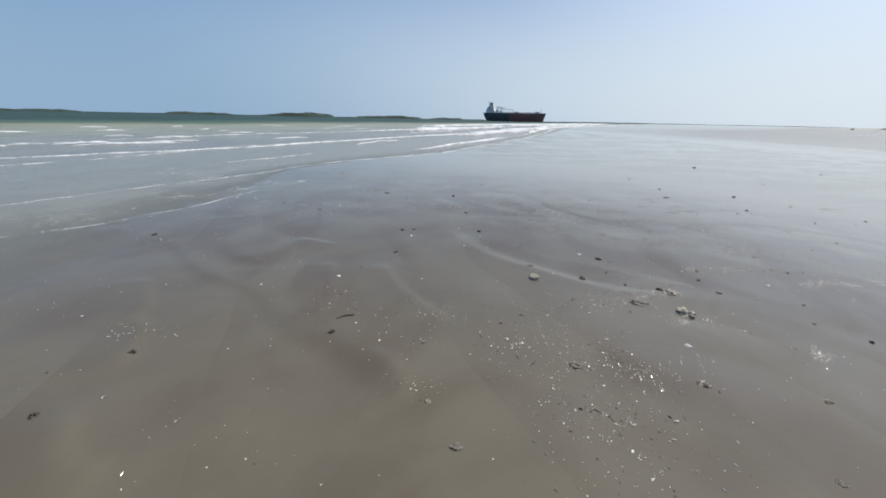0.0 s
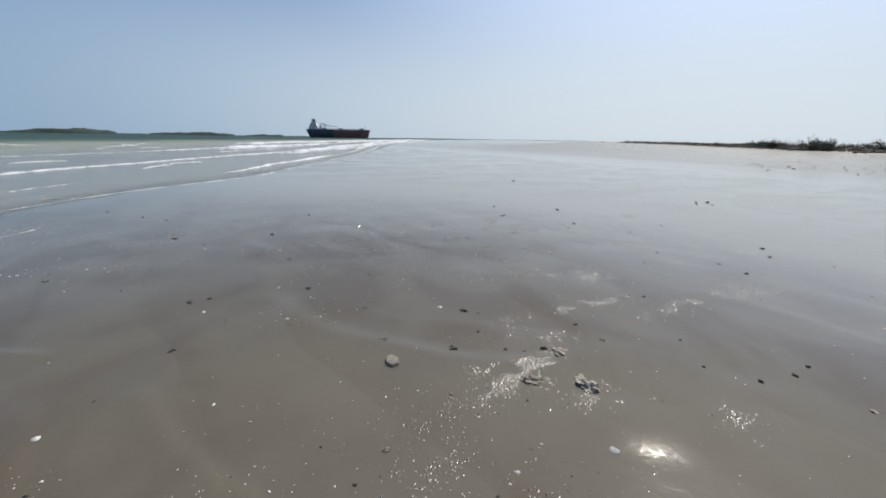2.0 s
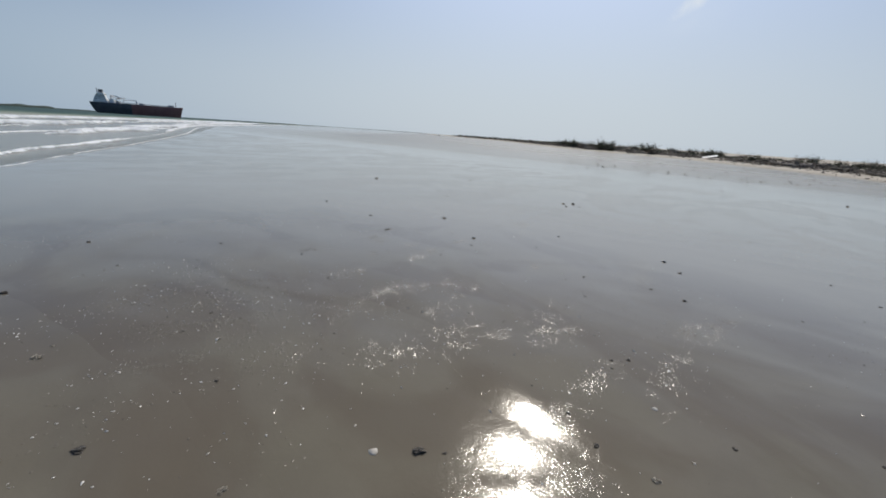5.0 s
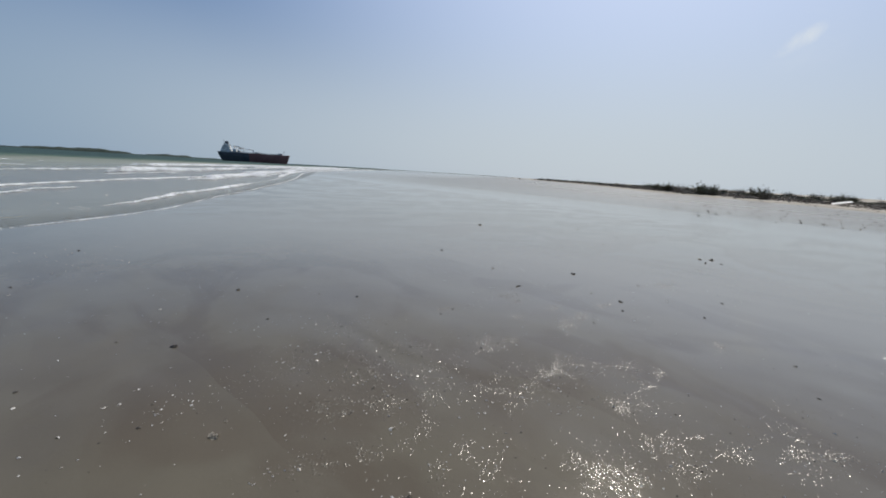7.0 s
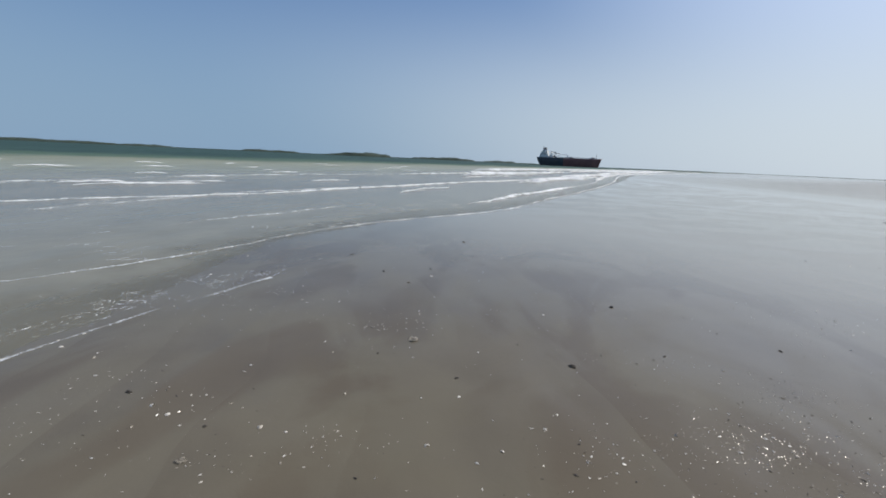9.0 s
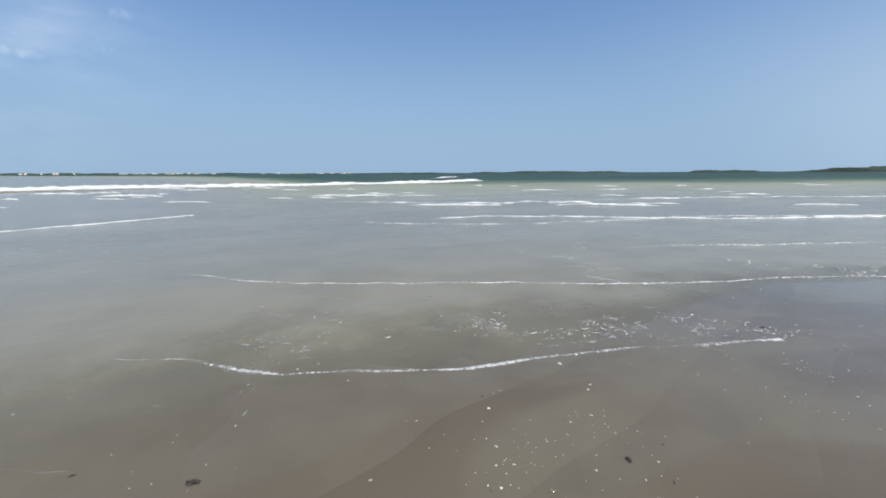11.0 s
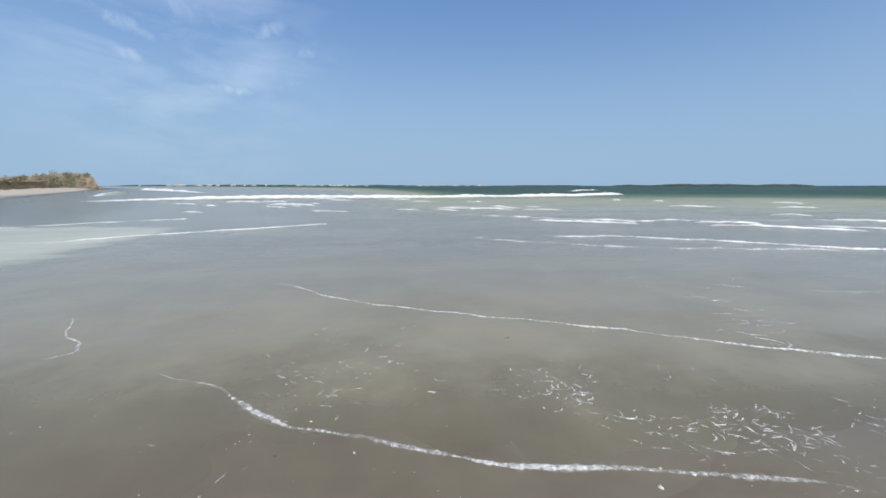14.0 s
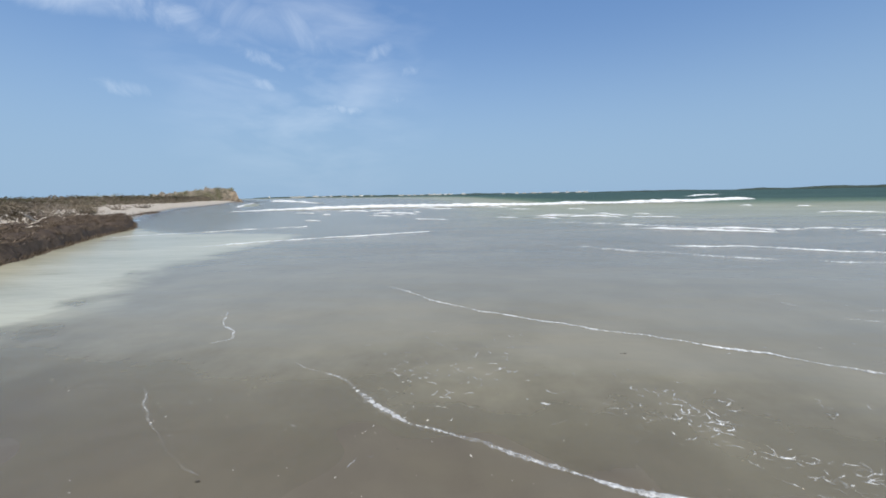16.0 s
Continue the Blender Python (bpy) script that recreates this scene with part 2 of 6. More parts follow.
def sand_material():
    m = Mat("wet_sand", 0.2, 0.0, 0.5)
    dry, rippled, wet = m.attr("dry"), m.attr("ripple"), m.attr("wet")
    broad, mid, fine = m.noise(0.22, 5.0), m.noise(1.7, 5.0, 0.6), m.noise(160.0, 3.0)
    speck = m.noise(700.0, 2.0)
    hollow = m.noise(0.75, 4.0, 0.55, None, 0.5)
    # long run-off flutes with one sharp side, coming and going
    flute = m.saw(0.40, m.mapped((1, 1, 1), (0, 0, radians(-17))), 5.5, 2.5)
    flute = m.math("MULTIPLY", flute, m.range(m.noise(0.42, 3.0), 0.40, 0.62))
    wetc = m.mix(m.range(mid, 0.3, 0.7), (0.110, 0.098, 0.076), (0.132, 0.118, 0.092))
    wetc = m.mix(m.range(hollow, 0.40, 0.60, 0.0, 0.45), wetc, (0.150, 0.138, 0.100))
    wetc = m.mix(m.range(broad, 0.35, 0.65, 0.0, 0.4), wetc, (0.118, 0.100, 0.072))
    wetc = m.mix(m.range(speck, 0.42, 0.62, 0.0, 0.22), wetc, (0.23, 0.20, 0.155))
    # sky sheen on the farther sand is painted into its colour as a paler tone
    wetc = m.mix(m.range(m.attr("farness"), 0.30, 0.95, 0.0, 0.85), wetc, (0.262, 0.240, 0.194))
    # browner, coarser sand lies bare in soft patches and along the flutes
    bare = m.math("MULTIPLY", m.range(m.noise(0.85, 4.0, 0.5, m.mapped((1.0, 0.6, 1.0), (0, 0, radians(-17))), 0.8), 0.46, 0.60), m.range(m.attr("farness"), 0.9, 0.45))
    wetc = m.mix(m.math("MULTIPLY", bare, 0.55), wetc, (0.104, 0.083, 0.060))
    wetc = m.mix(m.range(flute, 0.0, 1.0, 0.0, 0.38, False), wetc, (0.170, 0.156, 0.120))
    dryc = m.mix(m.range(mid, 0.3, 0.7), (0.36, 0.33, 0.285), (0.50, 0.462, 0.405))
    dryc = m.mix(m.range(fine, 0.4, 0.6, 0.0, 0.35), dryc, (0.33, 0.28, 0.21))
    color = m.mix(m.range(dry, 0.15, 0.6), wetc, dryc)
    # gloss is set by distance from the walk; wind-roughened farther out between smooth slicks
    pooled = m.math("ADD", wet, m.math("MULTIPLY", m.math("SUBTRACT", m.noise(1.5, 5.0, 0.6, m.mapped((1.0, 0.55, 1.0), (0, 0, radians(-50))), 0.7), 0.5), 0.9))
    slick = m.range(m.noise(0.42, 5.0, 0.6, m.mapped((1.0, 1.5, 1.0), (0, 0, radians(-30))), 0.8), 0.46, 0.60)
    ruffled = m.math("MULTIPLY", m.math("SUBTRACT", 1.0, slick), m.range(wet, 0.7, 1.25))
    gloss = m.range(m.math("ADD", pooled, m.attr("farness")), 0.6, 1.5, 0.16, 0.62)
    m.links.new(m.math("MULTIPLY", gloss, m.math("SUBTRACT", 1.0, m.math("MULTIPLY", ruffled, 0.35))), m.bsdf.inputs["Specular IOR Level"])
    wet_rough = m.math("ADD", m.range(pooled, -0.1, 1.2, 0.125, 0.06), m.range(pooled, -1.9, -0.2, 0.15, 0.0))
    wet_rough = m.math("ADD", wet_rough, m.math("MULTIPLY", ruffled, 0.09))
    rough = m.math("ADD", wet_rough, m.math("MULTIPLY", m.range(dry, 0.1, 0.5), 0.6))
    patch = m.math("MULTIPLY", rippled, m.range(m.noise(9.0, 6.0, 0.75), 0.49, 0.59))
    ridge = m.math("ADD", m.math("MULTIPLY", m.wave(14.0, m.mapped((1, 1, 1), (0, 0, radians(30))), 9.0, 4.0), 0.2), m.math("MULTIPLY", m.noise(42.0, 2.5, 0.6), 0.8))
    n1 = m.bump(m.math("MULTIPLY", ridge, patch), 0.15, 0.005)
    n1 = m.bump(m.noise(6.5, 4.0, 0.6, None, 0.6), 0.12, 0.012, n1)
    n2 = m.bump(m.noise(24.0, 5.0, 0.65), 0.06, 0.008, n1)
    n3 = m.bump(fine, 0.05, 0.002, n2)
    return m.set(color, rough, n3)


def water_material():
    m = Mat("sea_water", 0.12, 0.0, 0.34)
    m.bsdf.inputs["IOR"].default_value = 1.33
    off, pool = m.attr("off"), m.attr("pool")
    wob = m.math("MULTIPLY", m.math("SUBTRACT", m.noise(0.05, 4.0), 0.5), 26.0)
    d = m.math("ADD", off, wob)
    silt = m.noise(0.35, 5.0, 0.6, m.mapped((1.0, 0.4, 1.0), (0, 0, radians(-35))), 0.6)
    film = m.mix(m.range(m.noise(0.9, 5.0), 0.3, 0.7), (0.198, 0.186, 0.138), (0.242, 0.228, 0.172))
    shoal = m.mix(m.range(silt, 0.35, 0.65), (0.190, 0.180, 0.143), (0.238, 0.228, 0.183))
    deep = m.mix(m.range(m.noise(0.05, 5.0, 0.6, m.mapped((1.0, 0.3, 1.0), (0, 0, radians(-28)))), 0.35, 0.65), (0.024, 0.052, 0.040), (0.046, 0.086, 0.066))
    c = m.mix(m.range(off, 0.0, 9.0), film, shoal)
    olive = m.mix(m.range(silt, 0.35, 0.65), (0.244, 0.255, 0.182), (0.300, 0.311, 0.228))
    c = m.mix(m.range(off, 10.0, 34.0), c, olive)
    green = m.mix(m.range(silt, 0.35, 0.65), (0.070, 0.120, 0.080), (0.100, 0.150, 0.100))
    c = m.mix(m.range(d, 46.0, 64.0), c, green)
    c = m.mix(m.range(d, 62.0, 96.0), c, deep)
    milky = m.mix(m.range(silt, 0.3, 0.7), (0.365, 0.362, 0.275), (0.445, 0.438, 0.335))
    pool = m.range(m.math("ADD", pool, m.math("MULTIPLY", m.math("SUBTRACT", m.noise(0.9, 5.0, 0.6, m.mapped((1.0, 0.6, 1.0), (0, 0, radians(30))), 0.5), 0.5), 1.3)), 0.12, 0.92)
    c = m.mix(pool, c, milky)
    swell = m.noise(0.7, 4.0, 0.55, m.mapped((1.0, 0.35, 1.0), (0, 0, radians(-25))))
    chop = m.noise(5.5, 4.0, 0.6, m.mapped((1.0, 0.55, 1.0), (0, 0, radians(-25))))
    calm = m.range(off, 1.0, 14.0, 0.05, 1.0)
    n1 = m.bump(m.math("MULTIPLY", swell, m.range(off, 6.0, 40.0, 0.1, 1.0)), 0.9, 0.6)
    n2 = m.bump(m.math("MULTIPLY", chop, calm), 0.45, 0.06, n1)
    thin = m.math("ADD", off, m.math("MULTIPLY", m.math("SUBTRACT", m.noise(1.1, 5.0, 0.6), 0.5), 2.4))
    cover = m.math("MAXIMUM", m.range(thin, -1.5, 1.5, 0.0, 1.0), pool)
    m.links.new(cover, m.bsdf.inputs["Alpha"])
    m.links.new(m.range(d, 20.0, 68.0, 0.34, 0.10), m.bsdf.inputs["Specular IOR Level"])
    return m.set(c, m.range(off, 0.0, 70.0, 0.20, 0.45), n2)


def foam_material():
    m = Mat("sea_foam", 0.8, 0.0, 0.25)
    core = m.attr("core")
    a, b = m.noise(14.0, 5.0, 0.65), m.voronoi(38.0)
    lace = m.math("ADD", m.math("MULTIPLY", m.noise(26.0, 5.0, 0.7), 0.55), m.math("MULTIPLY", m.noise(1.3, 4.0), 0.45))
    torn = m.math("ADD", m.math("MULTIPLY", core, 0.65), m.math("MULTIPLY", m.math("SUBTRACT", lace, 0.5), 1.5))
    m.links.new(m.range(torn, 0.12, 0.68, 0.0, 0.92), m.bsdf.inputs["Alpha"])
    return m.set(m.mix(m.range(a, 0.38, 0.62), (0.72, 0.755, 0.785), (0.87, 0.905, 0.94)), 0.8, m.bump(b, 0.5, 0.02))


def crusted_material():
    m = Mat("encrusted_rock", 0.75, 0.0, 0.3).local()
    pits, grain, blotch = m.voronoi(9.0), m.noise(30.0, 4.0), m.noise(5.0, 4.0)
    base = m.mix(m.range(grain, 0.35, 0.65), (0.085, 0.076, 0.060), (0.23, 0.205, 0.165))
    crust = m.mix(m.range(blotch, 0.42, 0.56), base, m.mix(m.rand(), (0.26, 0.235, 0.19), (0.46, 0.42, 0.35)))
    c = m.mix(m.range(pits, 0.16, 0.05), crust, (0.06, 0.052, 0.043))
    return m.set(c, 0.75, m.bump(pits, 0.5, 0.02, m.bump(grain, 0.4, 0.01)))


def leaf_material(name, a, b, c):
    m = Mat(name, 0.6, 0.0, 0.3).local()
    tone = m.ramp(m.island(), ((0.0, a), (0.5, b), (1.0, c)))
    n = m.noise(3.0, 3.0)
    return m.set(m.mix(m.range(n, 0.35, 0.65, 0.0, 0.4), tone, (0.07, 0.06, 0.035)), 0.62)


SAND, WATER, FOAM = sand_material(), water_material(), foam_material()
ROCK = crusted_material()
SLAB = simple("pale_limestone", (0.20, 0.178, 0.14), (0.42, 0.385, 0.32), 18.0, 0.75, 0.6, 0.008)
PEBBLE = varied("dark_pebble", ((0.0, (0.014, 0.013, 0.012)), (0.6, (0.028, 0.025, 0.022)), (1.0, (0.06, 0.052, 0.043))), 60.0, 0.4, 0.6, 0.006)
SHELL = varied("bleached_shell", ((0.0, (0.52, 0.47, 0.40)), (0.5, (0.70, 0.66, 0.60)), (1.0, (0.82, 0.80, 0.76))), 50.0, 0.5, 0.4, 0.003)
CHIP = varied("shell_grit", ((0.0, (0.42, 0.37, 0.30)), (0.4, (0.66, 0.62, 0.55)), (1.0, (0.85, 0.83, 0.79))), 90.0, 0.25, 0.2, 0.001, "island", 0.6)
CRUMB = varied("dark_grit", ((0.0, (0.025, 0.022, 0.02)), (1.0, (0.11, 0.095, 0.08))), 90.0, 0.6, 0.2, 0.001, "island")
GRAIN = simple("wet_grain", (0.105, 0.09, 0.065), (0.17, 0.148, 0.11), 60.0, 0.25, 0.05, 0.0004, spec=0.5)
TWIG = simple("soaked_twig", (0.045, 0.034, 0.026), (0.12, 0.095, 0.07), 40.0, 0.7, 0.5, 0.004)
DRIFTWOOD = simple("weathered_driftwood", (0.10, 0.082, 0.066), (0.26, 0.23, 0.195), 6.0, 0.85, 0.6, 0.02)
BLEACHED = simple("bleached_wood", (0.34, 0.31, 0.27), (0.58, 0.54, 0.48), 9.0, 0.85, 0.4, 0.01)
BRANCH = simple("dark_branch", (0.022, 0.018, 0.014), (0.06, 0.05, 0.04), 8.0, 0.85, 0.5, 0.01)
LEAF = leaf_material("scrub_leaf", (0.035, 0.042, 0.020), (0.062, 0.072, 0.034), (0.10, 0.105, 0.055))
DRYLEAF = leaf_material("dry_scrub_leaf", (0.075, 0.062, 0.042), (0.13, 0.105, 0.075), (0.19, 0.165, 0.115))
WEED = leaf_material("brown_seaweed", (0.030, 0.021, 0.016), (0.078, 0.055, 0.041), (0.205, 0.160, 0.124))
PEAT = simple("peat_bank", (0.038, 0.027, 0.020), (0.092, 0.068, 0.050), 3.0, 0.9, 0.8, 0.06)
GRASS = leaf_material("dune_grass", (0.075, 0.082, 0.035), (0.14, 0.135, 0.065), (0.22, 0.19, 0.11))
BOARD = simple("white_painted_board", (0.62, 0.63, 0.62), (0.82, 0.82, 0.80), 4.0, 0.6, 0.2, 0.004)
CLIFF = simple("cliff_rock", (0.075, 0.060, 0.043), (0.30, 0.245, 0.18), 0.5, 0.9, 0.9, 0.4)
HEATH = leaf_material("coastal_heath", (0.095, 0.105, 0.055), (0.135, 0.138, 0.080), (0.175, 0.165, 0.105))
DEADBRUSH = leaf_material("dead_brush", (0.20, 0.172, 0.135), (0.29, 0.252, 0.205), (0.38, 0.335, 0.28))
# bluish haze of the distance is tinted into the island scrub colour
ISLE = simple("island_scrub", (0.022, 0.038, 0.030), (0.050, 0.072, 0.056), 0.06, 0.9, 0.8, 2.0)
ISLESAND = simple("island_beach", (0.24, 0.225, 0.185), (0.36, 0.335, 0.285), 0.05, 0.9, 0.2, 0.5)
# distance haze is mixed into both hull paints, paler and greyer
HULLRED = simple("rust_red_hull", (0.20, 0.088, 0.082), (0.27, 0.130, 0.120), 0.12, 0.6, 0.2, 0.05)
HULLBLACK = simple("black_hull", (0.055, 0.060, 0.072), (0.09, 0.092, 0.102), 0.12, 0.55, 0.2, 0.05)
SHIPWHITE = simple("ship_white", (0.74, 0.75, 0.75), (0.86, 0.86, 0.85), 0.3, 0.5, 0.1, 0.02)
SHIPGREY = simple("ship_grey_steel", (0.30, 0.305, 0.31), (0.44, 0.44, 0.44), 0.4, 0.5, 0.2, 0.02)
SHIPGLASS = simple("ship_window", (0.02, 0.025, 0.03), (0.04, 0.05, 0.06), 0.4, 0.2, 0.0, 0.01)
TOWN = varied("town_wall", ((0.0, (0.55, 0.52, 0.47)), (0.5, (0.70, 0.69, 0.66)), (1.0, (0.82, 0.82, 0.80))), 0.2, 0.8, 0.1, 0.05)

# ---------------------------------------------------------------- mesh helpers


def raw(name, verts, faces, material, parent=None, smooth=False, label=""):
    """A mesh object from arrays of vertices and faces."""
    me = bpy.data.meshes.new(name)
    me.from_pydata([tuple(map(float, v)) for v in verts], [], [tuple(map(int, q)) for q in faces])
    me.materials.append(material)
    if smooth:
        me.polygons.foreach_set("use_smooth", [True] * len(me.polygons))
    ob = new(name, me)
    if parent:
        ob.parent = parent
    if label:
        tagged(ob, label)
    return ob


def part(name, bm, material, parent, label="", smooth=False):
    me = bpy.data.meshes.new(name)
    bm.to_mesh(me)
    bm.free()
    me.materials.append(material)
    if smooth:
        me.polygons.foreach_set("use_smooth", [True] * len(me.polygons))
    ob = new(name, me)
    if parent:
        ob.parent = parent
    if label:
        tagged(ob, label)
    return ob


def box(bm, x0, y0, z0, x1, y1, z1, bevel=0.0):
    r = bmesh.ops.create_cube(bm, size=1.0)
    for v in r["verts"]:
        v.co = Vector(((x0 + x1) / 2 + v.co.x * (x1 - x0), (y0 + y1) / 2 + v.co.y * (y1 - y0), (z0 + z1) / 2 + v.co.z * (z1 - z0)))
    if bevel:
        edges = list({e for v in r["verts"] for e in v.link_edges})
        bmesh.ops.bevel(bm, geom=edges, offset=bevel, segments=1, affect="EDGES")


class Heap:
    """Gathers many small pieces into one mesh."""

    def __init__(self):
        self.v, self.f = [], []

    def tube(self, points, radii, sides=5):
        base = len(self.v)
        for i, p in enumerate(points):
            a, b = points[max(i - 1, 0)], points[min(i + 1, len(points) - 1)]
            t = (Vector(b) - Vector(a)).normalized()
            u = t.orthogonal().normalized()
            w = t.cross(u)
            for k in range(sides):
                g = 2 * math.pi * k / sides
                self.v.append(tuple(Vector(p) + (u * math.cos(g) + w * math.sin(g)) * radii[i]))
        n = len(points)
        for i in range(n - 1):
            for k in range(sides):
                q, r = base + i * sides, base + (i + 1) * sides
                self.f.append((q + k, q + (k + 1) % sides, r + (k + 1) % sides, r + k))
        self.f.append(tuple(base + k for k in reversed(range(sides))))
        self.f.append(tuple(base + (n - 1) * sides + k for k in range(sides)))

    def blade(self, p, q, width, side):
        """A pointed leaf from p to q."""
        b = len(self.v)
        m = (Vector(p) + Vector(q)) / 2
        s = Vector(side) * width
        self.v += [tuple(p), tuple(m + s), tuple(q), tuple(m - s)]
        self.f += [(b, b + 1, b + 2), (b, b + 2, b + 3)]

    def chip(self, x, y, z, a, b, h, turn, rng):
        """A small angular flake: a squashed, uneven octahedron."""
        n = len(self.v)
        c, s = math.cos(turn), math.sin(turn)
        for u, w in ((1, 0), (0, 1), (-1, 0), (0, -1)):
            u, w = u * a * rng.uniform(0.6, 1.1), w * b * rng.uniform(0.6, 1.1)
            self.v.append((x + u * c - w * s, y + u * s + w * c, z + rng.uniform(-0.2, 0.3) * h))
        self.v += [(x, y, z + h), (x, y, z - h * 0.5)]
        for k in range(4):
            self.f += [(n + k, n + (k + 1) % 4, n + 4), (n + (k + 1) % 4, n + k, n + 5)]

    def dome(self, x, y, z, r, h, turn, long=1.0):
        """A low rounded grain, drawn out along its turn."""
        n = len(self.v)
        c, s = math.cos(turn), math.sin(turn)
        for ring, up in ((1.0, -0.2), (0.6, 0.64)):
            for k in range(6):
                g = math.pi * k / 3
                u, w = r * long * ring * math.cos(g), r * 0.8 * ring * math.sin(g)
                self.v.append((x + u * c - w * s, y + u * s + w * c, z + h * up))
        self.v.append((x, y, z + h))
        for k in range(6):
            j = (k + 1) % 6
            self.f += [(n + k, n + j, n + 6 + j, n + 6 + k), (n + 6 + k, n + 6 + j, n + 12)]

    def done(self, name, material, parent=None, smooth=False, label=""):
        return raw(name, self.v, self.f, material, parent, smooth, label)


# ---------------------------------------------------------------- the lie of the land
# the edge of the standing water, from the weed bank round to the far beach
EDGE = [(-9.0, -7.0), (-7.0, -4.0), (-5.2, -0.5), (-4.7, 2.6), (-4.75, 4.6), (-4.5, 6.2), (-4.15, 7.6), (-4.2, 9.3), (-4.3, 11.2), (-3.3, 14.1),
        (-0.5, 18.2), (1.5, 22.7), (4.6, 30), (11.0, 47), (30, 103), (77, 196), (190, 420), (900, 1700), (2600, 4700)]
# the foot of the dry shore, from far ahead round behind to the headland
SHORE = [(2600, 2500), (480, 500), (170, 135), (98, 62), (76, 24), (51, 3.8), (38, -4.5), (20, -12), (4, -14), (-6, -10), (-9.6, -6.0), (-13.7, -8.4),
         (-22, -13.6), (-40, -27.5), (-60, -41), (-108, -67), (-160, -97), (-205, -124), (-250, -150)]
LAND = SHORE + [(-330, -260), (-900, -1600), (-2500, -4700), (4700, -4700), (4700, 2500)]


def from_line(x, y, line):
    """The distance to a line of points."""
    best = np.full(np.shape(x), 1e9)
    for (ax, ay), (bx, by) in zip(line, line[1:]):
        dx, dy = bx - ax, by - ay
        u = np.clip(((x - ax) * dx + (y - ay) * dy) / (dx * dx + dy * dy), 0, 1)
        best = np.minimum(best, np.hypot(x - ax - u * dx, y - ay - u * dy))
    return best


def within(x, y, ring):
    odd = np.zeros(np.shape(x), bool)
    for (ax, ay), (bx, by) in zip(ring, ring[1:] + ring[:1]):
        if ay == by:
            continue
        odd ^= ((ay > y) != (by > y)) & (x < (bx - ax) * (y - ay) / (by - ay) + ax)
    return odd


SEA = EDGE + [(-4700, 4700), (-4700, -4700), (-900, -1600), (-330, -260), (-250, -150), (-205, -124), (-160, -97), (-108, -67), (-60, -41), (-40, -27.5), (-22, -13.6), (-13.7, -8.4)]
rolls = np.random.RandomState(7)
SWELLS = [(rolls.uniform(0, 2 * np.pi), rolls.uniform(0, 2 * np.pi), w) for w in np.geomspace(0.5, 6.0, 16)]
RILLS = [(rolls.uniform(0, 2 * np.pi), rolls.uniform(0, 2 * np.pi), w) for w in np.geomspace(0.9, 5.0, 10)]
DUNES = [(rolls.uniform(0, 2 * np.pi), rolls.uniform(0, 2 * np.pi), w) for w in np.geomspace(3.0, 60.0, 14)]


def rolling(x, y, waves):
    s = 0.0
    for way_, phase, length in waves:
        s = s + (length / waves[-1][2]) ** 0.75 * np.sin((x * np.cos(way_) + y * np.sin(way_)) * 2 * np.pi / length + phase + 1.3 * np.sin(y * 1.9 / length + phase))
    return s / len(waves) ** 0.5


def off_shore(x, y):
    """Metres out over the water's edge; negative on the sand."""
    d = from_line(x, y, EDGE)
    return np.where(within(x, y, SEA), d, -d)


def up_shore(x, y):
    d = from_line(x, y, SHORE)
    return np.where(within(x, y, LAND), d, -d)


# low scarps where the run-off has cut the sand; the higher ground lies to the west of each line
SCARPS = [[(-2.6, 3.3), (-2.27, 2.85), (-2.2, 2.62), (-2.04, 2.51), (-1.98, 2.36), (-1.9, 2.1)], [(-1.1, 3.8), (-1.02, 3.52), (-0.92, 3.14), (-0.9, 2.85)],
          [(-0.55, 3.75), (-0.49, 3.55), (-0.3, 3.17), (-0.01, 2.77)], [(-0.35, 2.2), (-0.27, 2.1), (-0.18, 1.89), (-0.22, 1.77), (-0.4, 1.65)],
          [(-1.75, 1.6), (-1.68, 1.44), (-1.58, 1.35), (-1.45, 1.32)], [(-1.66, 4.68), (-1.35, 4.54)], [(0.85, 4.55), (1.1, 4.2), (1.51, 3.98), (1.9, 3.68), (2.2, 3.45)],
          [(-2.55, 6.6), (-2.6, 7.06), (-2.65, 8.52), (-2.84, 9.3)], [(-3.4, 5.3), (-3.55, 5.52), (-3.91, 5.96), (-4.19, 6.56)]]


def scarp_lift(x, y):
    lift = np.zeros(np.shape(x))
    for k0, line in enumerate(SCARPS):
        depth = 0.004 if k0 > 5 else 0.012
        best, side, fade = np.full(np.shape(x), 1e9), np.zeros(np.shape(x)), np.ones(np.shape(x))
        for k, ((ax, ay), (bx, by)) in enumerate(zip(line, line[1:])):
            dx, dy = bx - ax, by - ay
            size = math.hypot(dx, dy)
            free = ((x - ax) * dx + (y - ay) * dy) / size ** 2
            u = np.clip(free, 0 if k == 0 else -9, 1 if k == len(line) - 2 else 9)
            held = np.clip(free, 0, 1)
            d = np.hypot(x - ax - held * dx, y - ay - held * dy)
            near = d < best
            best = np.where(near, d, best)
            side = np.where(near, ((x - ax) * dy - (y - ay) * dx) / size, side)
            fade = np.where(near, np.exp(-((free - u) * size / 0.12) ** 2), fade)
        high = np.where(side > 0, np.exp(-best / 0.30), np.clip(1 - best / 0.05, 0, 1) ** 2)
        lift = lift + depth * high * fade
    return lift


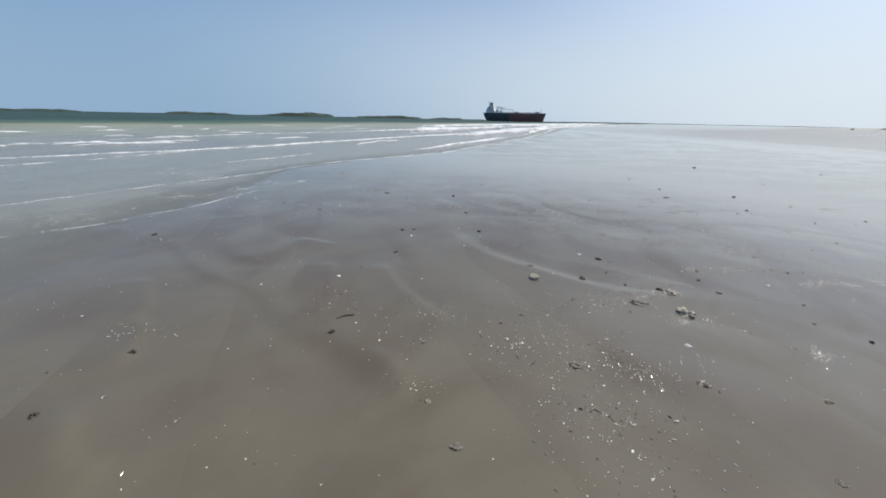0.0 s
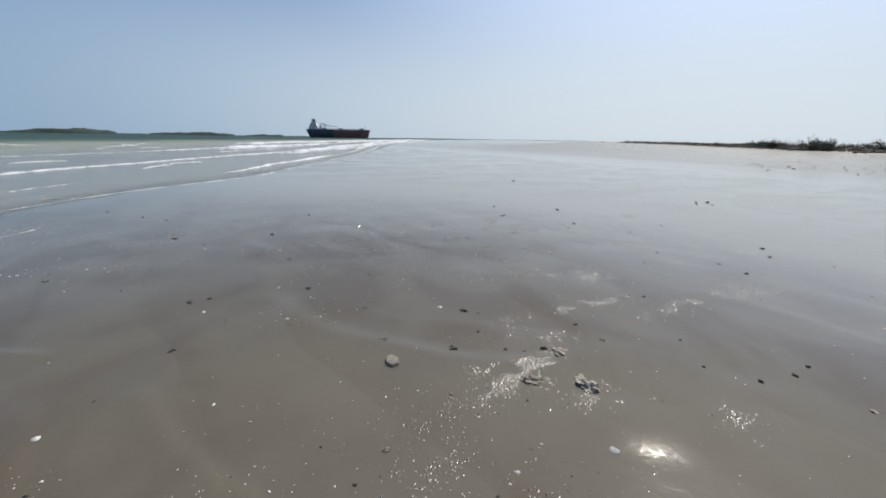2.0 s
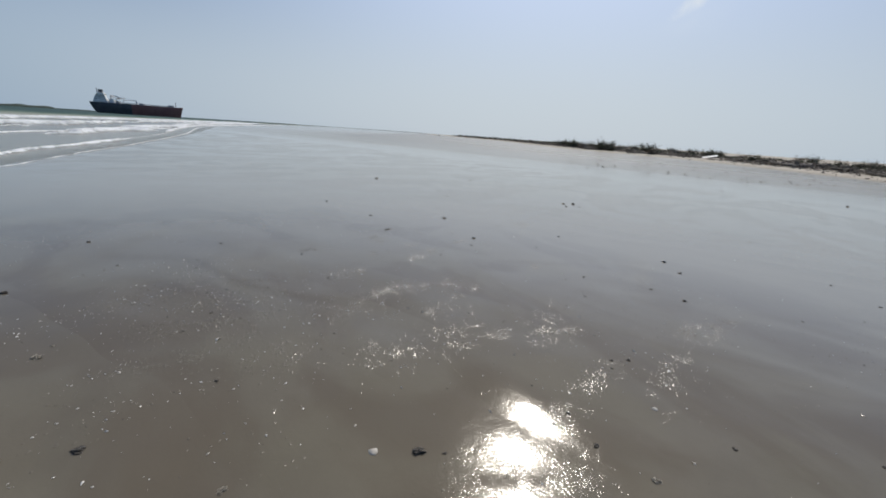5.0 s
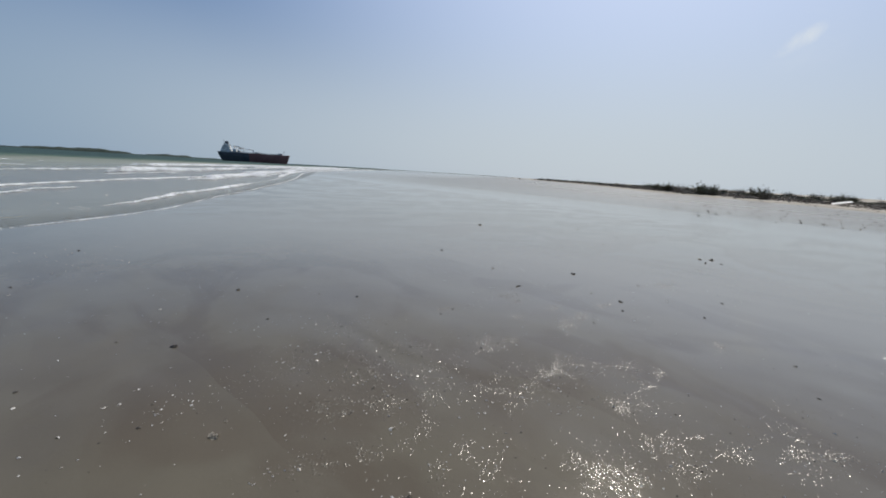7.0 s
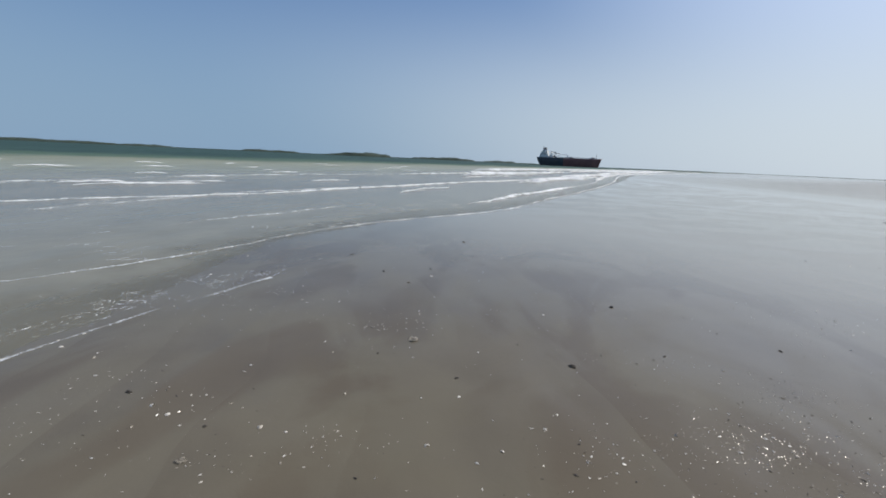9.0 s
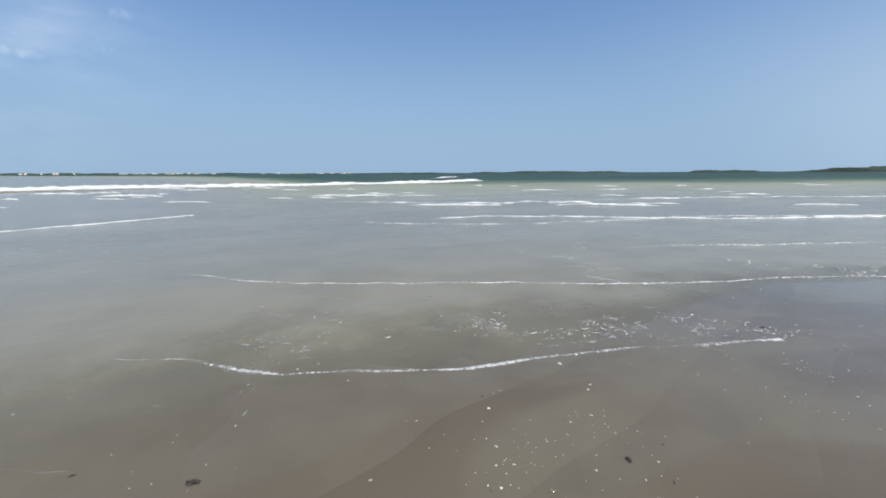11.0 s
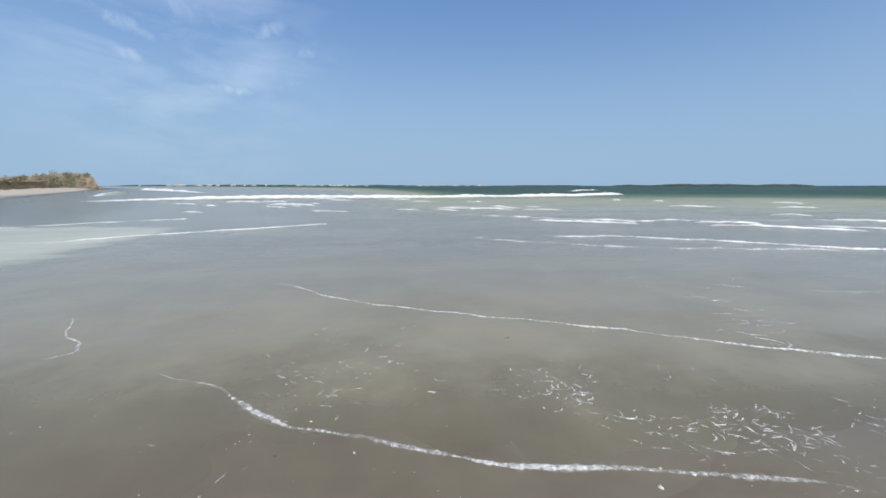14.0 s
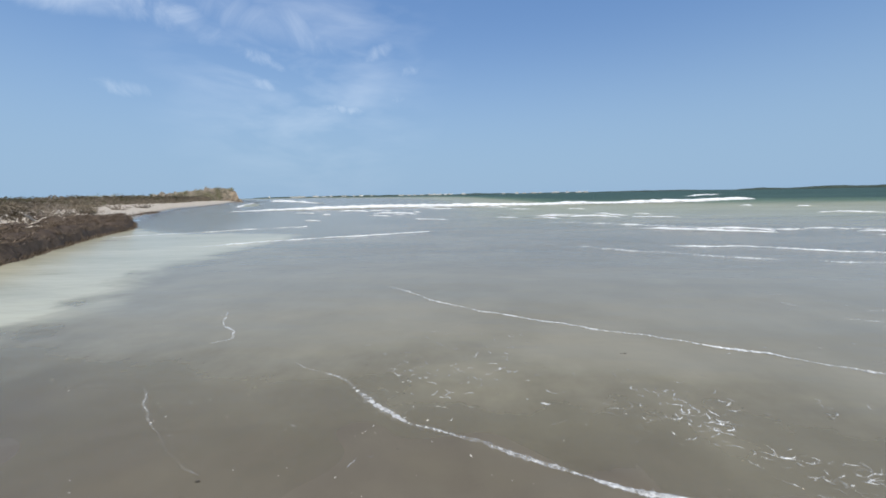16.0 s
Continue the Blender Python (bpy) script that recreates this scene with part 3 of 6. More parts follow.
def height(x, y):
    o, u = off_shore(x, y), up_shore(x, y)
    flat = np.where(o > 0, -np.minimum(0.012 * o, 1.6), np.minimum(-0.006 * o, 0.03))
    calm = np.interp(np.hypot(x - 0.3, y - 3.5), [0, 4, 8, 16, 40, 120], [1, 0.62, 0.08, 0.005, 0.002, 0.001])
    flat = flat + 0.016 * rolling(x, y, SWELLS) * calm
    rill = rolling(x * 0.8 + 0.5 * y, y * 0.55, RILLS) * 1.15
    flat = flat + 0.024 * calm ** 2.2 * (np.floor(rill) + np.clip((rill - np.floor(rill)) * 4 - 3, 0, 1) - rill * 0.6)
    flat = flat + scarp_lift(x, y)
    rise = np.interp(u, [0, 3, 8, 16, 60, 400], [0, 0.3, 0.62, 0.72, 0.85, 1.3])
    rise = rise + np.clip(u - 4, 0, 10) / 10 * 0.22 * rolling(x, y, DUNES)
    return np.where(u > 0, np.clip(flat, -0.05, 0.03) + rise, flat)


def axis(fine_lo, fine_hi, step, mid, mid_step, far):
    """Lines of a grid, close together in the middle and ever wider apart outwards."""
    out = list(np.arange(fine_lo, fine_hi, step))
    for sign, start in ((1, fine_hi), (-1, fine_lo)):
        p, s, side = start, step, []
        while abs(p) < far:
            side.append(p)
            s = min(s * 1.12, mid_step) if abs(p - start) < mid else s * 1.16
            p += sign * s
        side.append(sign * far)
        out = out + side if sign > 0 else side[::-1] + out
    return np.array(sorted(set(np.round(out, 4))))


def sheet(name, xs, ys, zfun, material, attrs=(), keep=None):
    gx, gy = np.meshgrid(xs, ys)
    gz = zfun(gx, gy)
    nx, ny = len(xs), len(ys)
    me = bpy.data.meshes.new(name)
    me.vertices.add(nx * ny)
    me.vertices.foreach_set("co", np.stack([gx, gy, gz], -1).astype(np.float32).ravel())
    i = np.arange(nx * ny).reshape(ny, nx)
    q = np.stack([i[:-1, :-1], i[:-1, 1:], i[1:, 1:], i[1:, :-1]], -1).reshape(-1, 4)
    if keep:
        q = q[keep(gx, gy).ravel()[q].any(1)]
    me.loops.add(q.size)
    me.loops.foreach_set("vertex_index", q.ravel().astype(np.int32))
    me.polygons.add(len(q))
    me.polygons.foreach_set("loop_start", (np.arange(len(q)) * 4).astype(np.int32))
    me.polygons.foreach_set("use_smooth", np.ones(len(q), bool))
    for key, fun in attrs:
        a = me.attributes.new(key, "FLOAT", "POINT")
        a.data.foreach_set("value", fun(gx, gy).astype(np.float32).ravel())
    me.update(calc_edges=True)
    me.validate()
    me.materials.append(material)
    return new(name, me)


# patches of small current ripples on the flat: x, y, reach
RIPPLES = [(1.86, 2.74, 0.15), (0.80, 2.60, 0.25), (1.10, 2.10, 0.28), (1.33, 2.99, 0.16), (0.90, 2.93, 0.22), (1.45, 3.05, 0.22), (1.74, 3.24, 0.22), (2.45, 2.29, 0.14),
           (3.65, 3.52, 0.20), (4.66, 3.50, 0.22), (2.99, 3.83, 0.18), (3.43, 4.45, 0.30), (2.49, 3.80, 0.16), (1.80, 3.72, 0.30),
           (4.37, 3.63, 0.14), (2.16, 4.91, 0.22), (2.63, 4.80, 0.25), (2.91, 5.32, 0.20), (1.50, 5.40, 0.28), (2.89, 5.90, 0.25),
           (3.40, 5.70, 0.28), (1.80, 6.40, 0.30), (2.30, 5.80, 0.30), (1.40, 6.55, 0.30), (1.94, 6.85, 0.25), (2.68, 6.58, 0.22), (3.88, 7.70, 0.20), (4.12, 6.72, 0.25), (2.96, 5.95, 0.3), (6.80, 7.10, 0.30), (1.10, 7.00, 0.35), (1.30, 6.15, 0.25)]


# more of them farther along the walk
RIPPLES_FAR = [(2.14, 5.10, 0.16), (2.13, 4.89, 0.20), (2.62, 4.93, 0.18), (2.95, 4.83, 0.10), (2.84, 5.32, 0.12), (3.27, 5.40, 0.08), (3.60, 5.45, 0.10), (4.74, 5.48, 0.12),
               (3.00, 4.63, 0.14), (1.54, 5.22, 0.16), (0.92, 5.75, 0.22), (1.41, 5.80, 0.20), (3.55, 4.32, 0.12), (2.83, 7.61, 0.10), (3.90, 7.47, 0.10), (3.51, 7.05, 0.10),
               (4.10, 7.08, 0.14), (3.75, 6.60, 0.14), (2.87, 6.56, 0.14), (4.80, 6.89, 0.16), (1.00, 6.25, 0.22), (1.65, 6.10, 0.26), (2.18, 5.95, 0.20), (2.80, 5.90, 0.22), (3.30, 4.50, 0.24), (2.05, 3.50, 0.22),
               (3.05, 3.44, 0.10), (3.40, 3.47, 0.18), (3.80, 3.53, 0.14), (4.40, 3.55, 0.20), (4.85, 3.49, 0.14), (2.55, 3.81, 0.12), (2.85, 3.85, 0.16), (3.20, 3.83, 0.14)]


def rippled_here(x, y):
    r = np.zeros(np.shape(x))
    for a, b, reach in RIPPLES + RIPPLES_FAR:
        r = np.maximum(r, np.exp(-(((x - a) / reach) ** 2 + ((y - b) / (reach * 0.7)) ** 2)))
    return np.clip(r * 1.5, 0, 1)


def farness_here(x, y):
    """How far from the walk; weights the gloss and the sheen painted into the colour."""
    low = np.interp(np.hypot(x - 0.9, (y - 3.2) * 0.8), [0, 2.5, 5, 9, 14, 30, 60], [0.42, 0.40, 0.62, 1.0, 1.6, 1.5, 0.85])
    # less beside the wash, more towards the beach
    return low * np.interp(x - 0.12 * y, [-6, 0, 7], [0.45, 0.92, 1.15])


def sheen_here(x, y):
    """Gloss of the wet sand: grows away from the walk, less by the beach."""
    return farness_here(x, y) - np.interp(up_shore(x, y), [-90, -50, 0], [0, 2.3, 3.2]) * np.clip((x - 16) / 14, 0, 1) - 2.0 * height(x, y) * np.clip(2 - np.hypot(x, y - 3) / 8, 0, 1)


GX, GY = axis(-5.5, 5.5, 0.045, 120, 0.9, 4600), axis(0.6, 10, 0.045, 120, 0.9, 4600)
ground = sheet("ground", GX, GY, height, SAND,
               [("dry", lambda x, y: np.clip(up_shore(x, y) / 4.0 + 0.1 * rolling(x, y, DUNES), 0, 1)), ("ripple", rippled_here), ("wet", sheen_here), ("farness", farness_here)])
tagged(ground, "wet grey-brown tidal sand flat rising to pale dry beach", "sand", kind="structure")


GZ = height(*np.meshgrid(GX, GY))


def ground_z(x, y):
    """The height of the sand, read between the lines of its grid."""
    i = min(max(int(np.searchsorted(GX, x)) - 1, 0), len(GX) - 2)
    j = min(max(int(np.searchsorted(GY, y)) - 1, 0), len(GY) - 2)
    u, v = (x - GX[i]) / (GX[i + 1] - GX[i]), (y - GY[j]) / (GY[j + 1] - GY[j])
    return float((GZ[j, i] * (1 - u) + GZ[j, i + 1] * u) * (1 - v) + (GZ[j + 1, i] * (1 - u) + GZ[j + 1, i + 1] * u) * v)


def in_pool(x, y):
    """How far the milky back channel along the weed bank reaches here, 0 to 1."""
    rim = [(-4.4, -1.5), (-5.8, 0.6), (-7.0, 0.3), (-8.5, -0.4), (-10.4, -1.1), (-13.0, -1.35), (-15.5, -1.4), (-18.0, -1.6), (-18.6, -4.4), (-19.3, -8.0), (-22.0, -12.4), (-24, -16), (-30, -40), (-5, -10)]
    d = from_line(x, y, rim + rim[:1])
    d = np.where(within(x, y, rim), d, -d) + 0.25 * rolling(x, y, SWELLS)
    return np.clip(d / 1.5 + 0.35, 0, 1)


def water_z(x, y):
    o = off_shore(x, y)
    return 0.0 + np.clip((o - 6) / 60, 0, 1) * 0.10 * rolling(x, y, DUNES) * np.clip(2 - np.hypot(x, y) / 150, 0, 1)


def sea_axis(lo, hi):
    return axis(lo, hi, 0.3, 90, 1.2, 4650)


def silt_reach(x, y):
    """How far out the bed lies as the colour of the water tells it: silt spreads far along the western bay."""
    o = off_shore(x, y)
    o = np.where(up_shore(x, y) < 0, np.minimum(o, 4 - 1.1 * up_shore(x, y)), o)
    west = np.degrees(np.arctan2(x, y))
    return o * np.interp(west, [-128, -112, -92, -76], [0.03, 0.05, 0.4, 1.0])


water = sheet("water", sea_axis(-22, 4), sea_axis(-8, 26), water_z, WATER,
              [("off", silt_reach), ("pool", in_pool)], lambda x, y: off_shore(x, y) > -3.2)
tagged(water, "shallow silty sea turning green farther out", "sea", kind="structure")

# ---------------------------------------------------------------- foam on the water
rng = random.Random(11)


def along(line, step):
    """Points along a line at even steps, with the way to its side, smoothed by Catmull-Rom."""
    pts = [Vector((*p, 0)) for p in line]
    pts = [pts[0] * 2 - pts[1]] + pts + [pts[-1] * 2 - pts[-2]]
    out = []
    for a, b, c, d in zip(pts, pts[1:], pts[2:], pts[3:]):
        n = max(2, int((c - b).length / step))
        for k in range(n):
            t = k / n
            out.append(0.5 * (2 * b + (c - a) * t + (2 * a - 5 * b + 4 * c - d) * t * t + (3 * b - a - 3 * c + d) * t ** 3))
    out.append(pts[-2])
    return out


def foamy(ob, values):
    """Notes how thick the foam lies at each vertex."""
    ob.data.attributes.new("core", "FLOAT", "POINT").data.foreach_set("value", [float(v) for v in values])
    return ob


def foam_line(name, line, width, rise, wander, step, fill, seed, label, strength=1.0, lead=None):
    """A broken, uneven ridge of foam: a low rounded ribbon whose width swells and dies away."""
    g = random.Random(seed)
    pts = along(line, step)
    verts, faces, core = [], [], []
    last = None
    for i, p in enumerate(pts):
        a, b = pts[max(i - 1, 0)], pts[min(i + 1, len(pts) - 1)]
        side = (b - a).normalized().cross(Vector((0, 0, 1)))
        far = 1 + max(0.0, p.length - 12) / 18
        live = noise.noise((i * step * 0.16 / far, seed, 0.3)) * 0.5 + 0.5
        live = max(0.0, min(1.0, (live - (0.62 - fill)) * 4)) * min(1.0, i * step / (lead or min(5.0, 0.22 * len(pts) * step)))
        w = width * far * live * (0.35 + 1.5 * abs(noise.noise((i * step * 1.1 / far, seed, 4.1))) + 0.8 * abs(noise.noise((i * step * 5 / far, seed, 8.1)))) * g.uniform(0.7, 1.3)
        if w < width * 0.12:
            last = None
            continue
        c = p + side * (wander * far ** 0.5 * (noise.noise((i * step * 0.35 / far, 2.2, seed)) + 0.35 * noise.noise((i * step * 1.7 / far, 7.2, seed)) + 0.12 * noise.noise((i * step * 6 / far, 3.2, seed))))
        z = max(0.0, ground_z(c.x, c.y)) + 0.004
        n = len(verts)
        up = rise * min(1.0, w / width) * min(far, 3.0)
        fade = strength + (1 - strength) * min(1.0, max(0.0, p.length - 14) / 26)
        thick = fade * (0.6 + 0.55 * live * abs(noise.noise((i * step * 0.7, seed, 6.6))) ** 0.5)
        # side points seaward or landward alike; a thin torn skirt lies round the ridge
        for u, h, k in ((-3.2, 0.0, 0.0), (-1.1, 0.0, 0.45), (-0.5, up * 0.7, 1.0), (0.1, up, 1.0), (0.6, up * 0.5, 1.0), (1.1, 0.0, 0.45), (2.6, 0.0, 0.0)):
            u *= g.uniform(0.8, 1.2)
            verts.append((c.x + side.x * u * w, c.y + side.y * u * w, z + h))
            core.append(k * thick)
        if last is not None:
            faces += [(last + k, last + k + 1, n + k + 1, n + k) for k in range(6)]
        last = n
    return tagged(foamy(raw(name, verts, faces, FOAM, None, True), core), label, "foam", "foam lines", "stuff")


FRONT = [(-5.42, 3.95), (-5.13, 4.58), (-4.85, 4.9), (-4.57, 5.24), (-4.34, 5.81), (-4.16, 6.2), (-4.02, 6.52), (-3.84, 7.34), (-3.65, 7.87), (-3.36, 8.78), (-3.2, 9.3)]
SECOND = [(-8.6, 4.0), (-8.24, 4.5), (-7.41, 5.39), (-6.6, 6.7), (-5.67, 8.53), (-4.91, 10.43), (-3.95, 12.7), (-2.56, 14.95), (-0.35, 18.3), (1.3, 22.6), (4.4, 30), (11, 48), (30, 105), (77, 197), (180, 402)]
THIRD = [(-15.6, 5.2), (-13.4, 8.0), (-11.6, 11.2), (-10.3, 15), (-9.4, 18.7), (-7.3, 24.5), (-3.0, 34), (7.2, 53), (27, 103), (74, 196)]
BETWEEN = [(-12.2, 5.7), (-10.4, 7.6), (-9.1, 8.9), (-8.3, 9.9), (-7.4, 11.2), (-6.8, 13.0), (-6.3, 14.2), (-5.0, 17.0)]
FOURTH = [(-24, 8), (-20, 13), (-18.2, 17), (-17.2, 26), (-12.0, 39), (-2, 62), (14, 100)]
SWASH = [(-13.6, 10.5), (-13.0, 12.0), (-12.0, 15.0), (-9.2, 18.9), (-7.3, 23.8), (-3.8, 32.2), (1.2, 41.5), (7.0, 52.0), (14, 68)]
TONGUE = [(-7.1, 2.2), (-6.4, 2.66), (-6.2, 2.9), (-5.95, 3.05), (-5.8, 2.9)]
POOLEDGE = [(-4.9, 2.9), (-4.45, 3.5), (-4.25, 3.8), (-4.0, 4.25)]
POOLLINE = [(-13.5, -3.5), (-14.4, -2.6), (-15.3, -1.7), (-16.6, 0.2), (-17.6, 1.95), (-18.6, 3.4)]
BACKLINE = [(-16.0, -10.2), (-17.2, -9.5), (-18.2, -8.5), (-19.5, -6.6), (-21.0, -4.9), (-22.0, -3.4)]
foam_line("foam_line", FRONT, 0.025, 0.008, 0.12, 0.02, 0.80, 3, "thin white foam edge of the wash on wet sand", 0.66, 0.5)
foam_line("foam_line", SECOND, 0.025, 0.014, 0.20, 0.03, 0.56, 5, "white foam edge along the shallow water", 0.62, 0.6)
foam_line("foam_line", THIRD, 0.030, 0.030, 0.8, 0.06, 0.26, 8, "broken line of white foam on silty water", 0.5, 4.0)
foam_line("foam_line", BETWEEN, 0.020, 0.02, 0.4, 0.04, 0.30, 9, "faint broken line of foam on silty water", 0.55, 1.5)
foam_line("foam_line", FOURTH, 0.040, 0.04, 1.0, 0.08, 0.38, 13, "broken line of white foam farther out", 0.5)
foam_line("foam_line", SWASH, 0.040, 0.03, 0.5, 0.06, 0.60, 14, "white swash line on silty water", 0.85, 1.0)
foam_line("foam_line", TONGUE, 0.024, 0.008, 0.20, 0.02, 0.45, 16, "ragged white foam tongue on the sand", 0.6, 0.2)
foam_line("foam_line", POOLEDGE, 0.015, 0.008, 0.25, 0.02, 0.36, 17, "ragged white foam tongue on the sand", 0.52)
foam_line("foam_line", POOLLINE, 0.04, 0.02, 0.4, 0.06, 0.34, 21, "faint foam line beside the milky channel")
foam_line("foam_line", BACKLINE, 0.03, 0.02, 0.4, 0.06, 0.34, 22, "faint foam line behind the milky channel")


foam_line("foam_line", [(x - 1.4, y + 0.9) for x, y in SECOND[8:]], 0.10, 0.05, 0.5, 0.1, 0.50, 25, "wide white wash along the far waterline")
SURF = [(1.0, 38), (6.5, 52), (14, 74), (30, 118), (62, 190), (160, 420)]
foam_line("foam_line", SURF, 0.30, 0.10, 1.4, 0.25, 0.46, 27, "wide white surf along the far beach")
foam_line("foam_line", [(x - 5, y + 9) for x, y in SURF], 0.34, 0.13, 1.8, 0.25, 0.42, 29, "wide white surf along the far beach")
foam_line("foam_line", [(x - 11, y + 24) for x, y in SURF[1:]], 0.34, 0.13, 2.4, 0.3, 0.38, 33, "wide white surf farther out")


def foam_flecks():
    """Torn foam left lying on the wash: short curling shreds and small specks."""
    verts, faces, core, g = [], [], [], random.Random(5)

    def shred(x, y, length, wide, turn, curl):
        thick = g.uniform(0.3, 0.64)
        n = max(3, int(length / 0.018))
        a, last = turn, None
        for k in range(n + 1):
            t = k / n
            w = wide * (0.25 + math.sin(math.pi * t) ** 0.7) * g.uniform(0.6, 1.4)
            z = max(0.0, ground_z(x, y)) + 0.003
            base = len(verts)
            for u, h in ((-1.0, 0.0), (0.0, 0.35 * wide), (1.0, 0.0)):
                verts.append((x - math.sin(a) * u * w, y + math.cos(a) * u * w, z + h))
                core.append(thick if h else thick * 0.4)
            if last is not None:
                faces.extend((last + q, last + q + 1, base + q + 1, base + q) for q in (0, 1))
            last = base
            a += curl * g.gauss(0.1, 0.5)
            x, y = x + math.cos(a) * length / n, y + math.sin(a) * length / n

    # a thick drift of shreds behind the front, thinner ones all over the wash
    for _ in range(900):
        t = g.random() ** 0.8
        x, y = -5.1 + 1.75 * t + g.gauss(0, 0.26), 6.6 + 2.9 * t + g.gauss(0, 0.35)
        if noise.noise((x * 1.6, y * 1.6, 2.0)) < -0.02:
            continue
        shred(x, y, g.uniform(0.03, 0.12), g.uniform(0.0035, 0.0075), radians(75) + g.gauss(0, 0.7), 0.8)
    for _ in range(200):
        x, y = g.gauss(-5.5, 0.5), g.gauss(5.4, 0.5)
        shred(x, y, g.uniform(0.02, 0.10), g.uniform(0.003, 0.006), radians(60) + g.gauss(0, 0.7), 0.8)
    for _ in range(420):
        x, y = g.uniform(-11, -4.0), g.uniform(-1.5, 11)
        if noise.noise((x * 0.6, y * 0.6, 9.0)) < 0.05:
            continue
        shred(x, y, g.uniform(0.015, 0.05), g.uniform(0.004, 0.009), radians(70) + g.gauss(0, 0.6), 0.5)
    lead = along(SECOND[4:11], 0.05)
    for _ in range(900):
        k = int(g.random() * (len(lead) - 2))
        p = lead[k]
        t = (lead[k + 1] - p).normalized()
        sea = t.cross(Vector((0, 0, -1)))
        d = g.expovariate(1 / 1.0)
        if noise.noise((p.x * 0.5, p.y * 0.5, d * 0.6)) < 0.0:
            continue
        far = 1 + max(0.0, p.length - 10) / 14
        shred(p.x + sea.x * d + g.gauss(0, 0.1), p.y + sea.y * d, g.uniform(0.08, 0.40) * far, g.uniform(0.006, 0.014) * far, math.atan2(t.y, t.x) + g.gauss(0, 0.25), 0.5)
    ob = raw("foam_flecks", verts, faces, FOAM)
    tagged(foamy(ob, core), "torn white foam shreds on shallow wash", "foam", "", "stuff")


foam_flecks()


def whitecap(name, x, y, length, depth, rise, heading, seed, label):
    """A short breaking crest: a low wedge of water with a ragged foam top."""
    g = random.Random(seed)
    n = max(6, int(length / 0.25))
    verts, faces = [], []
    c, s = math.cos(heading), math.sin(heading)
    for i in range(n + 1):
        t = i / n
        swell = math.sin(math.pi * t) ** 0.6
        u = (t - 0.5) * length
        bow = 0.05 * length * math.sin(math.pi * t * 1.5 + seed) + g.gauss(0, 0.04)
        for v, h in ((-1.0, -0.05), (-0.4, 0.75), (0.0, 1.0), (0.45, 0.45), (1.0, -0.05)):
            w = v * depth * swell * g.uniform(0.6, 1.3) + bow
            k = h * rise * swell * g.uniform(0.7, 1.2)
            px, py = x + u * c - w * s, y + u * s + w * c
            verts.append((px, py, k))
    zs = water_z(np.array([v[0] for v in verts]), np.array([v[1] for v in verts]))
    verts = [(a, b, z + float(k)) for (a, b, z), k in zip(verts, zs)]
    for i in range(n):
        faces += [(i * 5 + k, i * 5 + k + 1, i * 5 + k + 6, i * 5 + k + 5) for k in range(4)]
    return tagged(foamy(raw(name, verts, faces, FOAM, None, True), [(0.1, 0.9, 1.0, 0.9, 0.1)[k % 5] for k in range(len(verts))]), label, "wave", "breaking crests")


caps = random.Random(23)
SEEN_CAPS = [(-27.8, 12.3, 3.0), (-17.1, 26.4, 2.4), (-18.2, 13.8, 4.5), (-17.0, 19.6, 2.4), (-43.0, -8.0, 4.5), (-36, -2, 5.0), (-18.6, 15.3, 2.2),
             (-15.0, 20.0, 4.6), (-3.8, 26.7, 3.0), (-2.9, 46.0, 5.0), (-0.5, 52, 9.0), (-4.5, 24.0, 2.4)]
for k, (x, y, l) in enumerate(SEEN_CAPS):
    whitecap("whitecap", x, y, l, 0.10 + 0.005 * abs(x), 0.06 + 0.002 * abs(x), radians(62) + caps.gauss(0, 0.08), k, "short white breaking crest on silty water")
for k in range(58):
    t = caps.random()
    out = caps.uniform(10, 46)
    bx, by = (-9 - out * 0.9 + t * 26, 2 + 66 * t + out * 0.25) if k % 2 else (-14 - out, -12 + 30 * caps.random())
    if off_shore(np.array([bx]), np.array([by]))[0] < 7 or in_pool(np.array([bx]), np.array([by]))[0] > 0.2:
        continue
    whitecap("whitecap", bx, by, caps.uniform(0.8, 3.6), 0.07 + 0.003 * out, 0.04 + 0.002 * out, radians(64) + caps.gauss(0, 0.12), 100 + k,
             "short white breaking crest on silty water")


